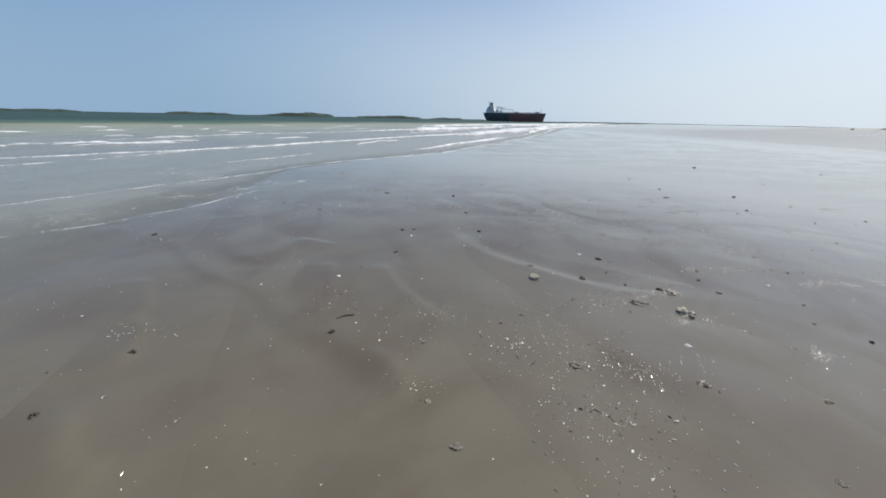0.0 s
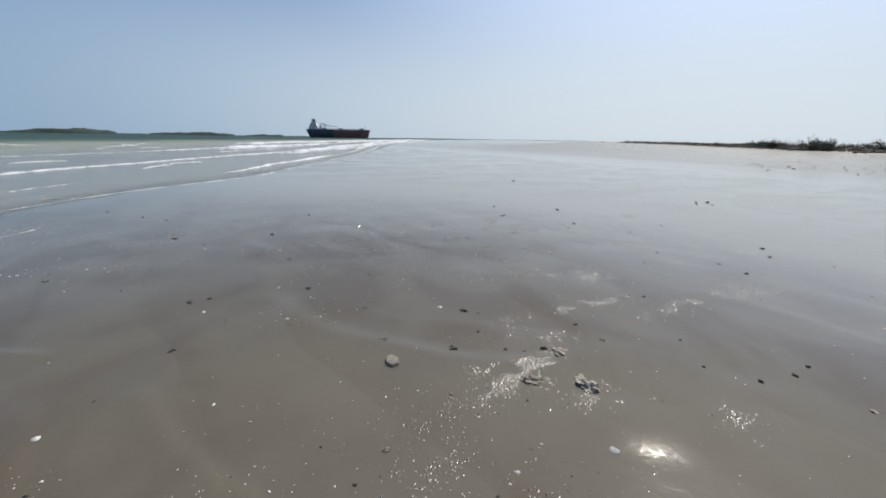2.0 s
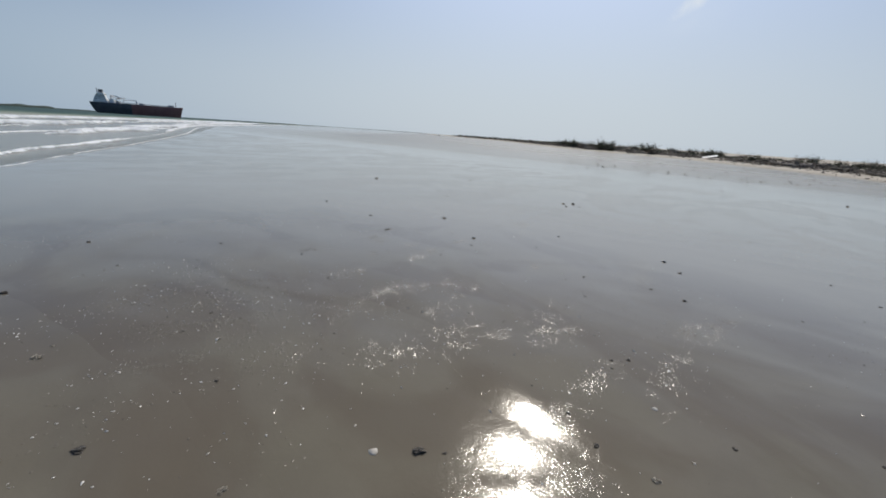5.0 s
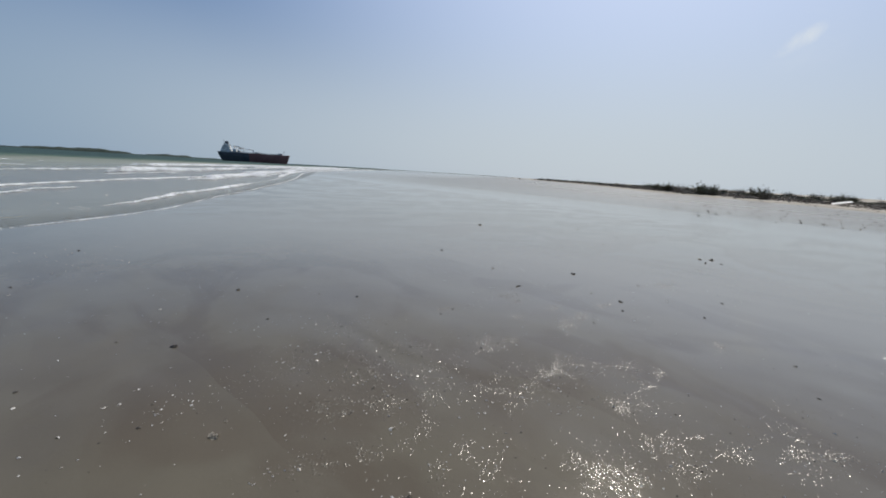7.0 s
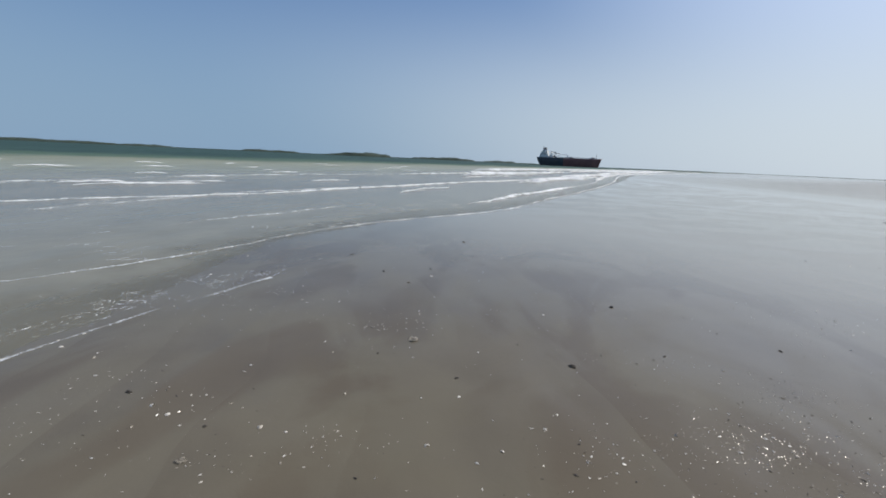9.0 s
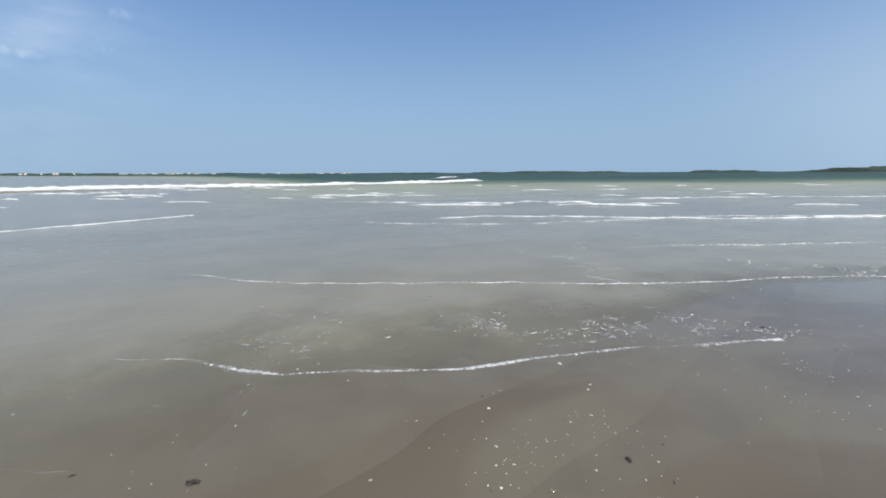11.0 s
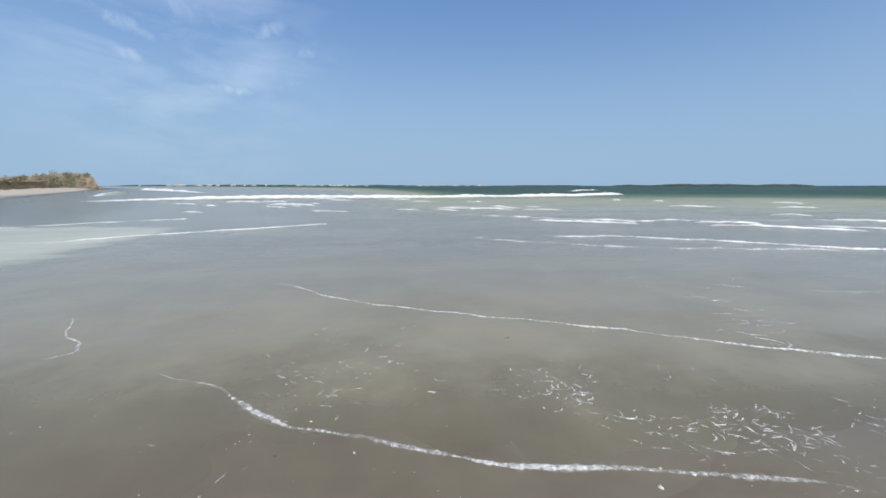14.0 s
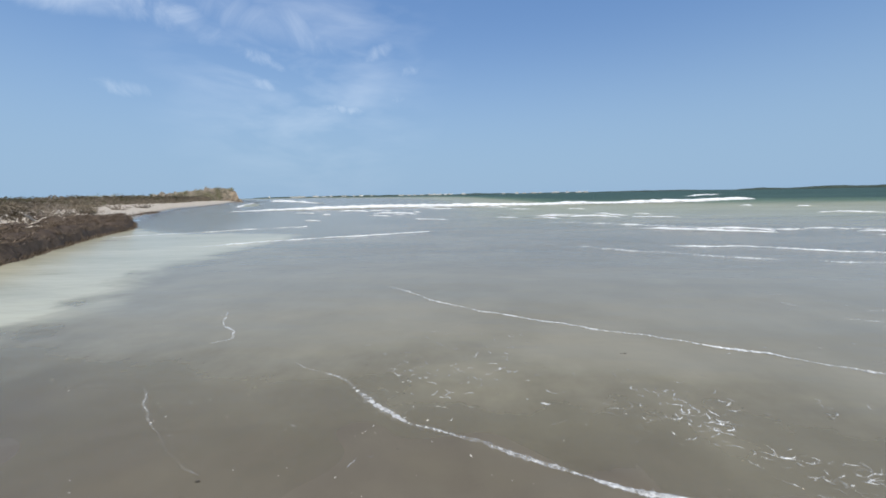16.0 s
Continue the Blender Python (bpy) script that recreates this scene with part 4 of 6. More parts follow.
def breaker(line, rise, depth, seed, label):
    """A long breaking wave: a steep front, a ragged foam crest and a sloping back."""
    pts = along(line, 0.5)
    thing = tagged(new("breaking_wave"), label, "wave", "breaking waves")
    body, crest = ([], []), ([], [])
    for i, p in enumerate(pts):
        a, b = pts[max(i - 1, 0)], pts[min(i + 1, len(pts) - 1)]
        side = (b - a).normalized().cross(Vector((0, 0, 1)))
        t = i / (len(pts) - 1)
        swell = min(1.0, 7 * t, 5 * (1 - t)) * (0.7 + 0.5 * noise.noise((i * 0.06, seed, 1.0)))
        p = p + side * 1.8 * noise.noise((i * 0.04, seed, 5.0))
        for (vs, prof) in ((body[0], ((-3.2, -0.1), (-1.4, 0.35), (-0.3, 0.85), (0.2, 0.5), (0.7, -0.1))),
                           (crest[0], ((-0.7, 0.62), (-0.2, 1.0), (0.35, 0.78), (0.9, 0.32), (1.7, -0.06)))):
            for u, h in prof:
                u2 = u * depth * (0.6 + 0.4 * swell) * rng.uniform(0.8, 1.25)
                vs.append((p.x + side.x * u2, p.y + side.y * u2, h * rise * swell * rng.uniform(0.8, 1.2)))
    for vs, fs in (body, crest):
        fs += [(i * 5 + k, i * 5 + k + 1, i * 5 + k + 6, i * 5 + k + 5) for i in range(len(pts) - 1) for k in range(4)]
    b = raw("wave_body", *body, WATER, thing, True)
    for key, value in (("off", 30.0), ("pool", 0.0)):
        b.data.attributes.new(key, "FLOAT", "POINT").data.foreach_set("value", [value] * len(b.data.vertices))
    foamy(raw("foam_crest", *crest, FOAM, thing, True, "ragged white foam"), [(0.4, 0.85, 1.0, 0.75, 0.2)[k % 5] for k in range(len(crest[0]))])


breaker([(-46, -24), (-50, -18), (-53, -6), (-54, 10), (-58, 27), (-66, 42), (-80, 52)], 0.55, 1.0, 2, "long white breaker rolling in over the shoal")
breaker([(-116, 58), (-130, 68), (-150, 84)], 0.4, 0.8, 6, "farther white breaker along the edge of green water")
breaker([(-185, -96), (-150, -72), (-120, -50), (-100, -36)], 0.5, 1.0, 15, "white surf line off the headland")
breaker([(-215, -112), (-190, -92), (-160, -70)], 0.5, 1.0, 18, "farther white surf line off the headland")
breaker([(-104, -55), (-86, -46), (-70, -38)], 0.4, 0.8, 9, "low white breaker near the headland beach")

# ---------------------------------------------------------------- the ship


def at_bearing(az, dist, z=0.0):
    return Vector((math.sin(radians(az)) * dist, math.cos(radians(az)) * dist, z))


def ship():
    """A tanker: local x from stern to bow, y across, z up from the water."""
    L, B, D = 122.0, 20.0, 15.5
    stern, bow = at_bearing(5.0, 905), at_bearing(13.1, 890)
    heading = math.atan2((bow - stern).y, (bow - stern).x)
    thing = tagged(new("ship"), "tanker with black stern and rust-red hull at anchor", "ship")
    thing.matrix_world = Matrix.Translation(stern) @ Matrix.Rotation(heading, 4, "Z") @ Matrix.Scale((bow - stern).length / L, 4)
    N, K = 40, 9

    def hull(t0, t1, name, mat, label):
        vs, fs = [], []
        for i in range(N + 1):
            t = t0 + (t1 - t0) * i / N
            for k in range(-K, K + 1):
                h = abs(k) / K
                deck = D * (1.0 + 0.06 * max(0, t - 0.9) / 0.1 + 0.03 * max(0, 0.12 - t) / 0.12)
                z = -2 + (deck + 2) * h
                full = min(1.0, (t / 0.10) ** 0.5 if t < 0.10 else 1.0)
                full = min(full, ((1.0 - t) / 0.13) ** 0.55 if t > 0.87 else 1.0)
                full *= 0.72 + 0.28 * min(1, h * 1.6)
                x = t * L
                if t < 0.12:
                    x += (0.12 - t) / 0.12 * 9.0 * (1 - h) ** 1.4
                if t > 0.88:
                    x -= (t - 0.88) / 0.12 * 4.0 * (1 - h) - (t - 0.88) / 0.12 * 1.5 * h
                vs.append((x, math.copysign(B / 2 * full * (0.15 if h == 0 else 1), k) if k else 0.0, z))
        W2 = 2 * K + 1
        for i in range(N):
            for k in range(W2 - 1):
                fs.append((i * W2 + k, (i + 1) * W2 + k, (i + 1) * W2 + k + 1, i * W2 + k + 1))
            fs.append((i * W2, i * W2 + W2 - 1, (i + 1) * W2 + W2 - 1, (i + 1) * W2))
        return raw(name, vs, fs, mat, thing, True, label)

    hull(0.004, 0.44, "hull_aft", HULLBLACK, "black-painted aft hull")
    hull(0.44, 0.996, "hull_fore", HULLRED, "rust-red fore hull, paled for haze in the air")

    def block(name, x0, x1, half, z0, z1, mat, label=""):
        bm = bmesh.new()
        box(bm, x0, -half, z0, x1, half, z1, 0.25)
        return part(name, bm, mat, thing, label)

    tiers = [(6.5, 24, 9.0, 15.3, 18.6), (7.5, 23, 8.6, 18.6, 21.4), (8.5, 22, 8.2, 21.4, 24.0), (9.5, 21.5, 7.8, 24.0, 26.4)]
    for a, b, w, z0, z1 in tiers:
        tier = block("accommodation_tier", a, b, w, z0, z1, SHIPWHITE, "white accommodation deck")
        for side in (-1, 1):
            for k in range(6):
                bm = bmesh.new()
                x = a + 1.6 + k * (b - a - 3) / 5
                box(bm, x - 0.5, side * w - 0.12, z0 + 1.2, x + 0.5, side * w + 0.12, z0 + 2.3)
                part("window", bm, SHIPGLASS, tier)
    bridge = block("bridge", 12, 21, 10.2, 26.4, 29.0, SHIPWHITE, "white wheelhouse with wings")
    bm = bmesh.new()
    box(bm, 11.9, -9.0, 27.3, 21.2, 9.0, 28.4)
    part("window_band", bm, SHIPGLASS, bridge, "dark wheelhouse windows")
    block("funnel", 13.0, 19, 3.2, 29.0, 31.0, SHIPGREY, "tall grey funnel")
    block("funnel_cap", 13.3, 18.6, 2.8, 31.0, 34.6, HULLBLACK, "black funnel top")

    def pole(name, points, radii, mat, label=""):
        h = Heap()
        h.tube(points, radii, 8)
        return h.done(name, mat, thing, False, label)

    pole("radar_mast", [(11.5, 0, 26.4), (11.5, 0, 36.5)], [0.7, 0.35], SHIPGREY)
    pole("radar_arm", [(11.5, -3, 34.5), (11.5, 3, 34.5)], [0.35, 0.35], SHIPGREY)
    pole("foremast", [(113, 0, 15), (113, 0, 24)], [0.6, 0.3], SHIPGREY)
    pole("crane_post", [(60, 0, 15), (60, 0, 21.5)], [1.1, 0.9], SHIPWHITE)
    pole("crane_boom", [(60, 0, 21), (54, 0, 22.4), (42, 0, 20.6)], [0.8, 0.6, 0.4], SHIPWHITE)
    pole("aft_crane_boom", [(33, 3, 16), (35, 3, 23), (44, 3, 24.5)], [0.8, 0.7, 0.35], SHIPGREY)
    pole("lifeboat_davit", [(32, 7, 19), (37, 8, 24), (40, 8, 22)], [0.5, 0.5, 0.4], SHIPWHITE)
    block("deckhouse", 26, 32, 6.0, 15.3, 21.5, SHIPWHITE, "pale deckhouse")
    block("deckhouse", 33.5, 38, 4.5, 15.3, 19.0, SHIPGREY, "grey machinery house")
    pole("crane_post", [(28, -2, 21), (28, -2, 27.5)], [0.8, 0.7], SHIPGREY)
    pole("crane_boom", [(28, -2, 27), (36, -2, 26.0), (45, -2, 22.5)], [0.9, 0.8, 0.5], SHIPWHITE)
    pole("crane_boom", [(26, 4, 25.5), (34, 4, 24.0), (46, 4, 24.5)], [0.7, 0.7, 0.5], SHIPWHITE)
    for k in range(5):
        pole("vent_post", [(24.5 + 4.6 * k, 5 - 2 * (k % 3), 15.3), (24.5 + 4.6 * k, 5 - 2 * (k % 3), 20.5 + 1.7 * (k % 2))], [0.5, 0.45], SHIPWHITE if k % 2 else SHIPGREY)
    for w in (-3.2, -1.1, 1.1, 3.2):
        pole("deck_pipe", [(34, w, 16.8), (106, w, 16.8)], [0.45, 0.45], SHIPGREY)
    for k in range(7):
        block("pipe_stand", 38 + 10.5 * k, 38.8 + 10.5 * k, 4.4, 15.2, 16.6, SHIPGREY)
    block("manifold", 64, 70, 8.6, 15.2, 18.2, SHIPGREY)
    block("fore_store", 103, 110, 5.0, 15.2, 18.6, SHIPGREY)
    for side in (-1, 1):
        bm = bmesh.new()
        for k in range(34):
            x = 12 + 3 * k
            box(bm, x - 0.08, side * 9.7 - 0.08, 15.3, x + 0.08, side * 9.7 + 0.08, 16.6)
        box(bm, 12, side * 9.7 - 0.1, 16.5, 111, side * 9.7 + 0.1, 16.7)
        part("deck_rail", bm, SHIPGREY, thing)
    h = Heap()
    h.tube([(40, 10.3, 0.2), (80, 10.5, 0.25), (118, 9.0, 0.3), (124, 4, 0.3)], [0.3, 0.35, 0.6, 0.3], 6)
    foamy(h.done("bow_wash", FOAM, thing, True, "white wash at the waterline"), [0.8] * len(h.v))


ship()

# ---------------------------------------------------------------- islands and the far town


def island(az0, az1, dist, top, seed, label):
    """A low wooded island: a long mound with a lumpy crown of trees over a pale beach."""
    a, b = at_bearing(az0, dist), at_bearing(az1, dist)
    length = (b - a).length
    thing = tagged(new("island"), label, "island", "far islands")
    thing.matrix_world = Matrix.Translation(a) @ Matrix.Rotation(math.atan2((b - a).y, (b - a).x), 4, "Z")
    n, m = max(24, int(length / 7)), 7
    vs, fs = [], []
    for i in range(n + 1):
        t = i / n
        body = max(0.0, math.sin(math.pi * t)) ** 0.35
        for j in range(m + 1):
            s = j / m
            lump = noise.fractal((t * length / 45, s * 2, seed), 1.0, 2.0, 5)
            z = top * body * math.sin(math.pi * s) ** 0.5 * (0.62 + 0.45 * noise.noise((t * length / 160, s, seed)) + 0.22 * lump)
            vs.append((t * length, (s - 0.5) * (60 + 40 * body) + 6 * lump, max(-1.0, z - 0.4 + 1.2 * body)))
    fs = [(i * (m + 1) + j, (i + 1) * (m + 1) + j, (i + 1) * (m + 1) + j + 1, i * (m + 1) + j + 1) for i in range(n) for j in range(m)]
    raw("woodland", vs, fs, ISLE, thing, False, "dark green scrub crown")
    vs = []
    for i in range(n + 1):
        t = i / n
        w = 62 + 18 * math.sin(math.pi * t) + 6 * noise.noise((t * 30, seed, 2))
        for y, z in ((-w * 0.5 - 10, -0.5), (-w * 0.5 - 2, 0.7), (w * 0.3, 0.6), (w * 0.5, -0.5)):
            vs.append((t * length, y, z))
    fs = [(i * 4 + j, (i + 1) * 4 + j, (i + 1) * 4 + j + 1, i * 4 + j + 1) for i in range(n) for j in range(3)]
    raw("beach", vs, fs, ISLESAND, thing, False, "pale shore strip")


ISLANDS = [(-60.5, -40.3, 2600, 17), (-33.5, -26.5, 2500, 17), (-23.5, -14.6, 2300, 30), (-12.0, -3.2, 2400, 18), (-2.2, 2.4, 2350, 17), (2.0, 6.0, 2600, 6),
           (-77, -60, 2900, 9), (-86, -76, 3000, 8), (-101, -85, 3100, 12), (-121, -100, 3000, 14), (14, 44, 3600, 4), (-46, 5, 2750, 5)]
for k, (a, b, d, h) in enumerate(ISLANDS):
    island(a, b, d, h, k * 3.7, "low dark green wooded island on the horizon")


def town_house(w, d, h, roof):
    thing = tagged(new("house"), "small white house on the far shore", "building", "far town")
    bm = bmesh.new()
    box(bm, -w / 2, -d / 2, 0, w / 2, d / 2, h, 0.1)
    part("wall", bm, TOWN, thing)
    bm = bmesh.new()
    box(bm, -w / 2 - 0.4, -d / 2 - 0.4, h, w / 2 + 0.4, d / 2 + 0.4, h + roof, 0.3)
    part("roof", bm, ISLESAND if roof > 1.2 else TOWN, thing)
    for k in range(3):
        bm = bmesh.new()
        x = -w / 2 + w * (k + 0.5) / 3
        box(bm, x - w * 0.08, -d / 2 - 0.1, h * 0.35, x + w * 0.08, -d / 2 + 0.1, h * 0.75)
        part("window", bm, SHIPGLASS, thing)
    return thing


homes = [town_house(14, 9, 7, 0.6), town_house(9, 8, 10, 1.4), town_house(24, 9, 6, 0.6)]
hr = random.Random(4)
for k in range(60):
    az = hr.choice((hr.uniform(-120, -104), hr.uniform(-104, -84), hr.uniform(-84, -76)))
    p = at_bearing(az, 2860 + hr.uniform(-20, 20), 1.5)
    m = Matrix.Translation(p) @ Matrix.Rotation(-radians(az) + hr.uniform(-0.3, 0.3), 4, "Z")
    if k < 3:
        homes[k].matrix_world = m
    else:
        copy_thing(homes[k % 3], m)

# ---------------------------------------------------------------- scrub, driftwood and the weed bank


def shrub(seed, spread, tall, twigs, leaves, leaf_mat, wood_mat, name, label, category):
    """A sprawling bush: forked branches from one root, with many small leaves at their ends."""
    g = random.Random(seed)
    wood, green = Heap(), Heap()
    tips = []
    for _ in range(twigs):
        a, lean = g.uniform(0, 2 * math.pi), g.uniform(0.15, 1.0) ** 0.7
        p = Vector((g.gauss(0, 0.12 * spread), g.gauss(0, 0.12 * spread), -0.05))
        way_ = Vector((math.cos(a) * lean, math.sin(a) * lean, g.uniform(0.5, 1.1) * (1.25 - lean * 0.8))).normalized()
        length = g.uniform(0.55, 1.0) * (spread * lean + tall * (1 - lean * 0.6)) * 0.9
        pts, rad = [p], [0.022 * spread * g.uniform(0.7, 1.2)]
        for k in range(4):
            way_ = (way_ + Vector((g.gauss(0, 0.16), g.gauss(0, 0.16), g.gauss(0.02, 0.14)))).normalized()
            q = pts[-1] + way_ * length / 4
            q.z = max(q.z, 0.02)
            pts.append(q)
            rad.append(rad[0] * (1 - 0.22 * (k + 1)))
        wood.tube(pts, rad, 5)
        for _ in range(4):
            k = g.randint(1, 4)
            s = pts[k]
            e = s + (way_ + Vector((g.gauss(0, 0.7), g.gauss(0, 0.7), g.gauss(0.15, 0.5)))).normalized() * length * g.uniform(0.15, 0.4)
            e.z = max(e.z, 0.03)
            wood.tube([s, (s + e) / 2 + Vector((g.gauss(0, 0.02), g.gauss(0, 0.02), 0.02)), e], [rad[k] * 0.7, rad[k] * 0.5, rad[k] * 0.18], 4)
            tips += [(s + e) / 2, e]
        tips.append(pts[-1])
    for _ in range(leaves):
        c = g.choice(tips) + Vector((g.gauss(0, 0.05 * spread), g.gauss(0, 0.05 * spread), g.gauss(0, 0.035 * spread)))
        c.z = max(c.z, 0.04)
        way_ = Vector((g.gauss(0, 1), g.gauss(0, 1), g.gauss(0.3, 0.7))).normalized() * spread * g.uniform(0.05, 0.10)
        green.blade(c, c + way_, spread * g.uniform(0.015, 0.028), way_.orthogonal().normalized())
    thing = tagged(new(name), label, category, "scrub on the shore")
    wood.done("branchwork", wood_mat, thing)
    if leaves:
        green.done("foliage", leaf_mat, thing, False, "")
    return thing


def stand(thing, x, y, scale=1.0, turn=0.0, sink=0.0, fresh=False):
    m = Matrix.Translation((x, y, ground_z(x, y) - sink)) @ Matrix.Rotation(turn, 4, "Z")
    if fresh:
        thing.matrix_world = m @ Matrix.Scale(scale, 4)
        return thing
    made = copy_thing(thing, m)
    made.scale = (scale, scale, scale)
    return made


brush = shrub(1, 0.85, 1.45, 170, 1500, LEAF, BRANCH, "bush", "dark tangled brushwood bush at the edge of the beach", "bush")
stand(brush, 35.4, -2.4, 1.45, 0.3, 0.05, True)
green_bush = shrub(2, 1.5, 1.0, 40, 1500, LEAF, BRANCH, "bush", "dense dark green scrub bush on low dunes", "bush")
dry_bush = shrub(3, 1.4, 1.0, 46, 1100, DRYLEAF, DRIFTWOOD, "bush", "dry brown scrub bush on the dunes", "bush")
heath_bush = shrub(7, 1.5, 0.9, 40, 1700, HEATH, DRIFTWOOD, "bush", "grey-olive coastal heath bush", "bush")
dead_bush = shrub(5, 1.6, 1.3, 38, 0, DRYLEAF, DRIFTWOOD, "dead_bush", "bare grey dead bush among drift debris", "bush")
br = random.Random(31)
stand(green_bush, 92, 43, 1.5, 0.2, 0.1, True)
stand(dry_bush, 86, 32, 1.2, 1.0, 0.1, True)
stand(dead_bush, 97, 52, 1.7, 2.0, 0.1, True)
stand(heath_bush, -92, -92, 1.0, 0.4, 0.1, True)
# along the eastern shore
for k in range(150):
    t = br.random() ** 1.5
    i = t * 5.2
    j = min(int(i), 5)
    (ax, ay), (bx, by) = SHORE[6 - j], SHORE[5 - j] if j < 6 else SHORE[0]
    f = i - j
    px, py = ax + (bx - ax) * f, ay + (by - ay) * f
    n = Vector((by - ay, -(bx - ax))).normalized()
    inland = br.uniform(10, 30) * (1 + 0.3 * t)
    px, py = px + n.x * inland, py + n.y * inland
    if up_shore(np.array([px]), np.array([py]))[0] < 4:
        continue
    stand(br.choice((green_bush, green_bush, dry_bush, dead_bush)), px, py, br.uniform(0.3, 0.75) * (1 + 1.3 * t), br.uniform(0, 6.3), 0.08)
# the bushes that stand out along the eastern shore: bearing, metres inland, size
for k, (az, inland, size) in enumerate(((46.9, 9, 2.6), (44.0, 9, 2.0), (52.0, 9, 1.7), (56.8, 8, 1.6), (60.6, 8, 1.8), (62.0, 6, 2.1), (65.7, 5, 2.4), (66.4, 6, 1.9), (70.8, 8, 2.0), (71.6, 9, 1.6),
                                         (81.5, 8, 1.2), (87.0, 9, 1.1), (92.0, 8, 0.9), (98.0, 9, 0.9))):
    out = 20.0
    while out < 400 and up_shore(np.array([math.sin(radians(az)) * out]), np.array([3 + math.cos(radians(az)) * out]))[0] < inland:
        out += 0.5
    px, py = math.sin(radians(az)) * out, 3 + math.cos(radians(az)) * out
    stand((green_bush, brush, green_bush, dead_bush)[k % 4] if k not in (6, 5) else green_bush, px, py, 0.78 * size * (0.62 if k % 4 == 1 and k != 5 else 1.0), 1.7 * k, 0.1)
# on the western land behind the weed bank, as far as the headland
for k in range(260):
    t = br.random()
    a = -147 + 22 * t
    d = br.uniform(48, 240) if k % 3 else br.uniform(34, 75)
    p = at_bearing(a, d)
    u = up_shore(np.array([p.x]), np.array([p.y]))[0]
    if u < (6 if d < 60 else 13):
        continue
    big = br.uniform(0.6, 1.1) * (0.5 + d / 170)
    made = stand(br.choice((dry_bush, dead_bush, dead_bush, dead_bush) if d < 80 else (heath_bush, heath_bush, dry_bush)), p.x, p.y, big, br.uniform(0, 6.3), 0.1)
    made.scale = (big, big, big * (0.85 if d < 80 else 0.6))

# the dead thickets just behind the bank: bearing and distance from the end of the walk, size
for k, (az, d, size) in enumerate(((-142.6, 33, 1.15), (-140.8, 37, 1.3), (-138.9, 41, 1.1), (-137.2, 47, 1.25), (-134.8, 60, 1.2), (-132.5, 72, 1.3), (-143.6, 44, 1.3))):
    p = at_bearing(az, d) + Vector((-2.0, 5.8, 0))
    made = stand(dead_bush if k % 3 else dry_bush, p.x, p.y, size, 1.3 * k, 0.1)
    made.scale = (size, size, size * 0.75)


def driftlog(seed, length, thick, mat, label):
    g = random.Random(seed)
    h = Heap()
    pts, rad = [], []
    for k in range(7):
        t = k / 6
        pts.append((t * length, 0.06 * length * math.sin(2.2 * t + seed) + g.gauss(0, 0.01 * length), thick * 0.8 + g.gauss(0, thick * 0.2) + 0.05 * length * t * (seed % 3 - 1)))
        rad.append(thick * (1 - 0.55 * t) * g.uniform(0.85, 1.15))
    h.tube(pts, rad, 8)
    thing = tagged(new("driftwood_log"), label, "driftwood", "driftwood on the shore")
    h.done("trunk", mat, thing)
    for k in range(5):
        b = Heap()
        i = g.randint(1, 5)
        s = Vector(pts[i])
        e = s + Vector((g.uniform(0, 0.3) * length, g.gauss(0, 0.18) * length, g.uniform(0.0, 0.07) * length))
        b.tube([s, (s + e) / 2 + Vector((0, 0, 0.02)), e], [rad[i] * 0.5, rad[i] * 0.35, rad[i] * 0.12], 5)
        b.done("limb", mat, thing)
    return thing


logs = [driftlog(1, 3.0, 0.13, DRIFTWOOD, "grey driftwood log on the upper beach"), driftlog(2, 2.2, 0.10, BRANCH, "dark wet driftwood log on the upper beach"),
        driftlog(3, 4.2, 0.17, DRIFTWOOD, "long grey driftwood trunk with broken limbs")]
lr = random.Random(8)
for k in range(80):
    t = lr.random() ** 1.5
    i = t * 4.0
    j = int(i)
    (ax, ay), (bx, by) = SHORE[6 - j], SHORE[5 - j]
    f = i - j
    n = Vector((by - ay, -(bx - ax))).normalized()
    inland = lr.uniform(4.5, 11.0)
    x, y = ax + (bx - ax) * f + n.x * inland, ay + (by - ay) * f + n.y * inland
    stand(logs[k % 3], x, y, lr.uniform(0.8, 1.9), math.atan2(by - ay, bx - ax) + lr.gauss(0, 0.35), 0.03, k < 3)


def board():
    thing = tagged(new("washed_up_board"), "white painted board washed up against drift debris", "board")
    for k in range(4):
        bm = bmesh.new()
        box(bm, -1.5, -0.44 + 0.23 * k, 0.0, 1.5 - 0.1 * (k % 2), -0.22 + 0.23 * k, 0.05, 0.012)
        part("plank", bm, BOARD, thing)
    bm = bmesh.new()
    box(bm, -1.1, -0.4, -0.06, -0.95, 0.46, 0.0, 0.01)
    box(bm, 0.95, -0.4, -0.06, 1.1, 0.46, 0.0, 0.01)
    part("batten", bm, DRIFTWOOD, thing)
    x, y = 78.5, 20.5
    thing.matrix_world = Matrix.Translation((x, y, ground_z(x, y) + 0.42)) @ Matrix.Rotation(radians(-62), 4, "Z") @ Matrix.Rotation(radians(18), 4, "X") @ Matrix.Rotation(radians(-14), 4, "Y") @ Matrix.Scale(0.72, 4)


board()


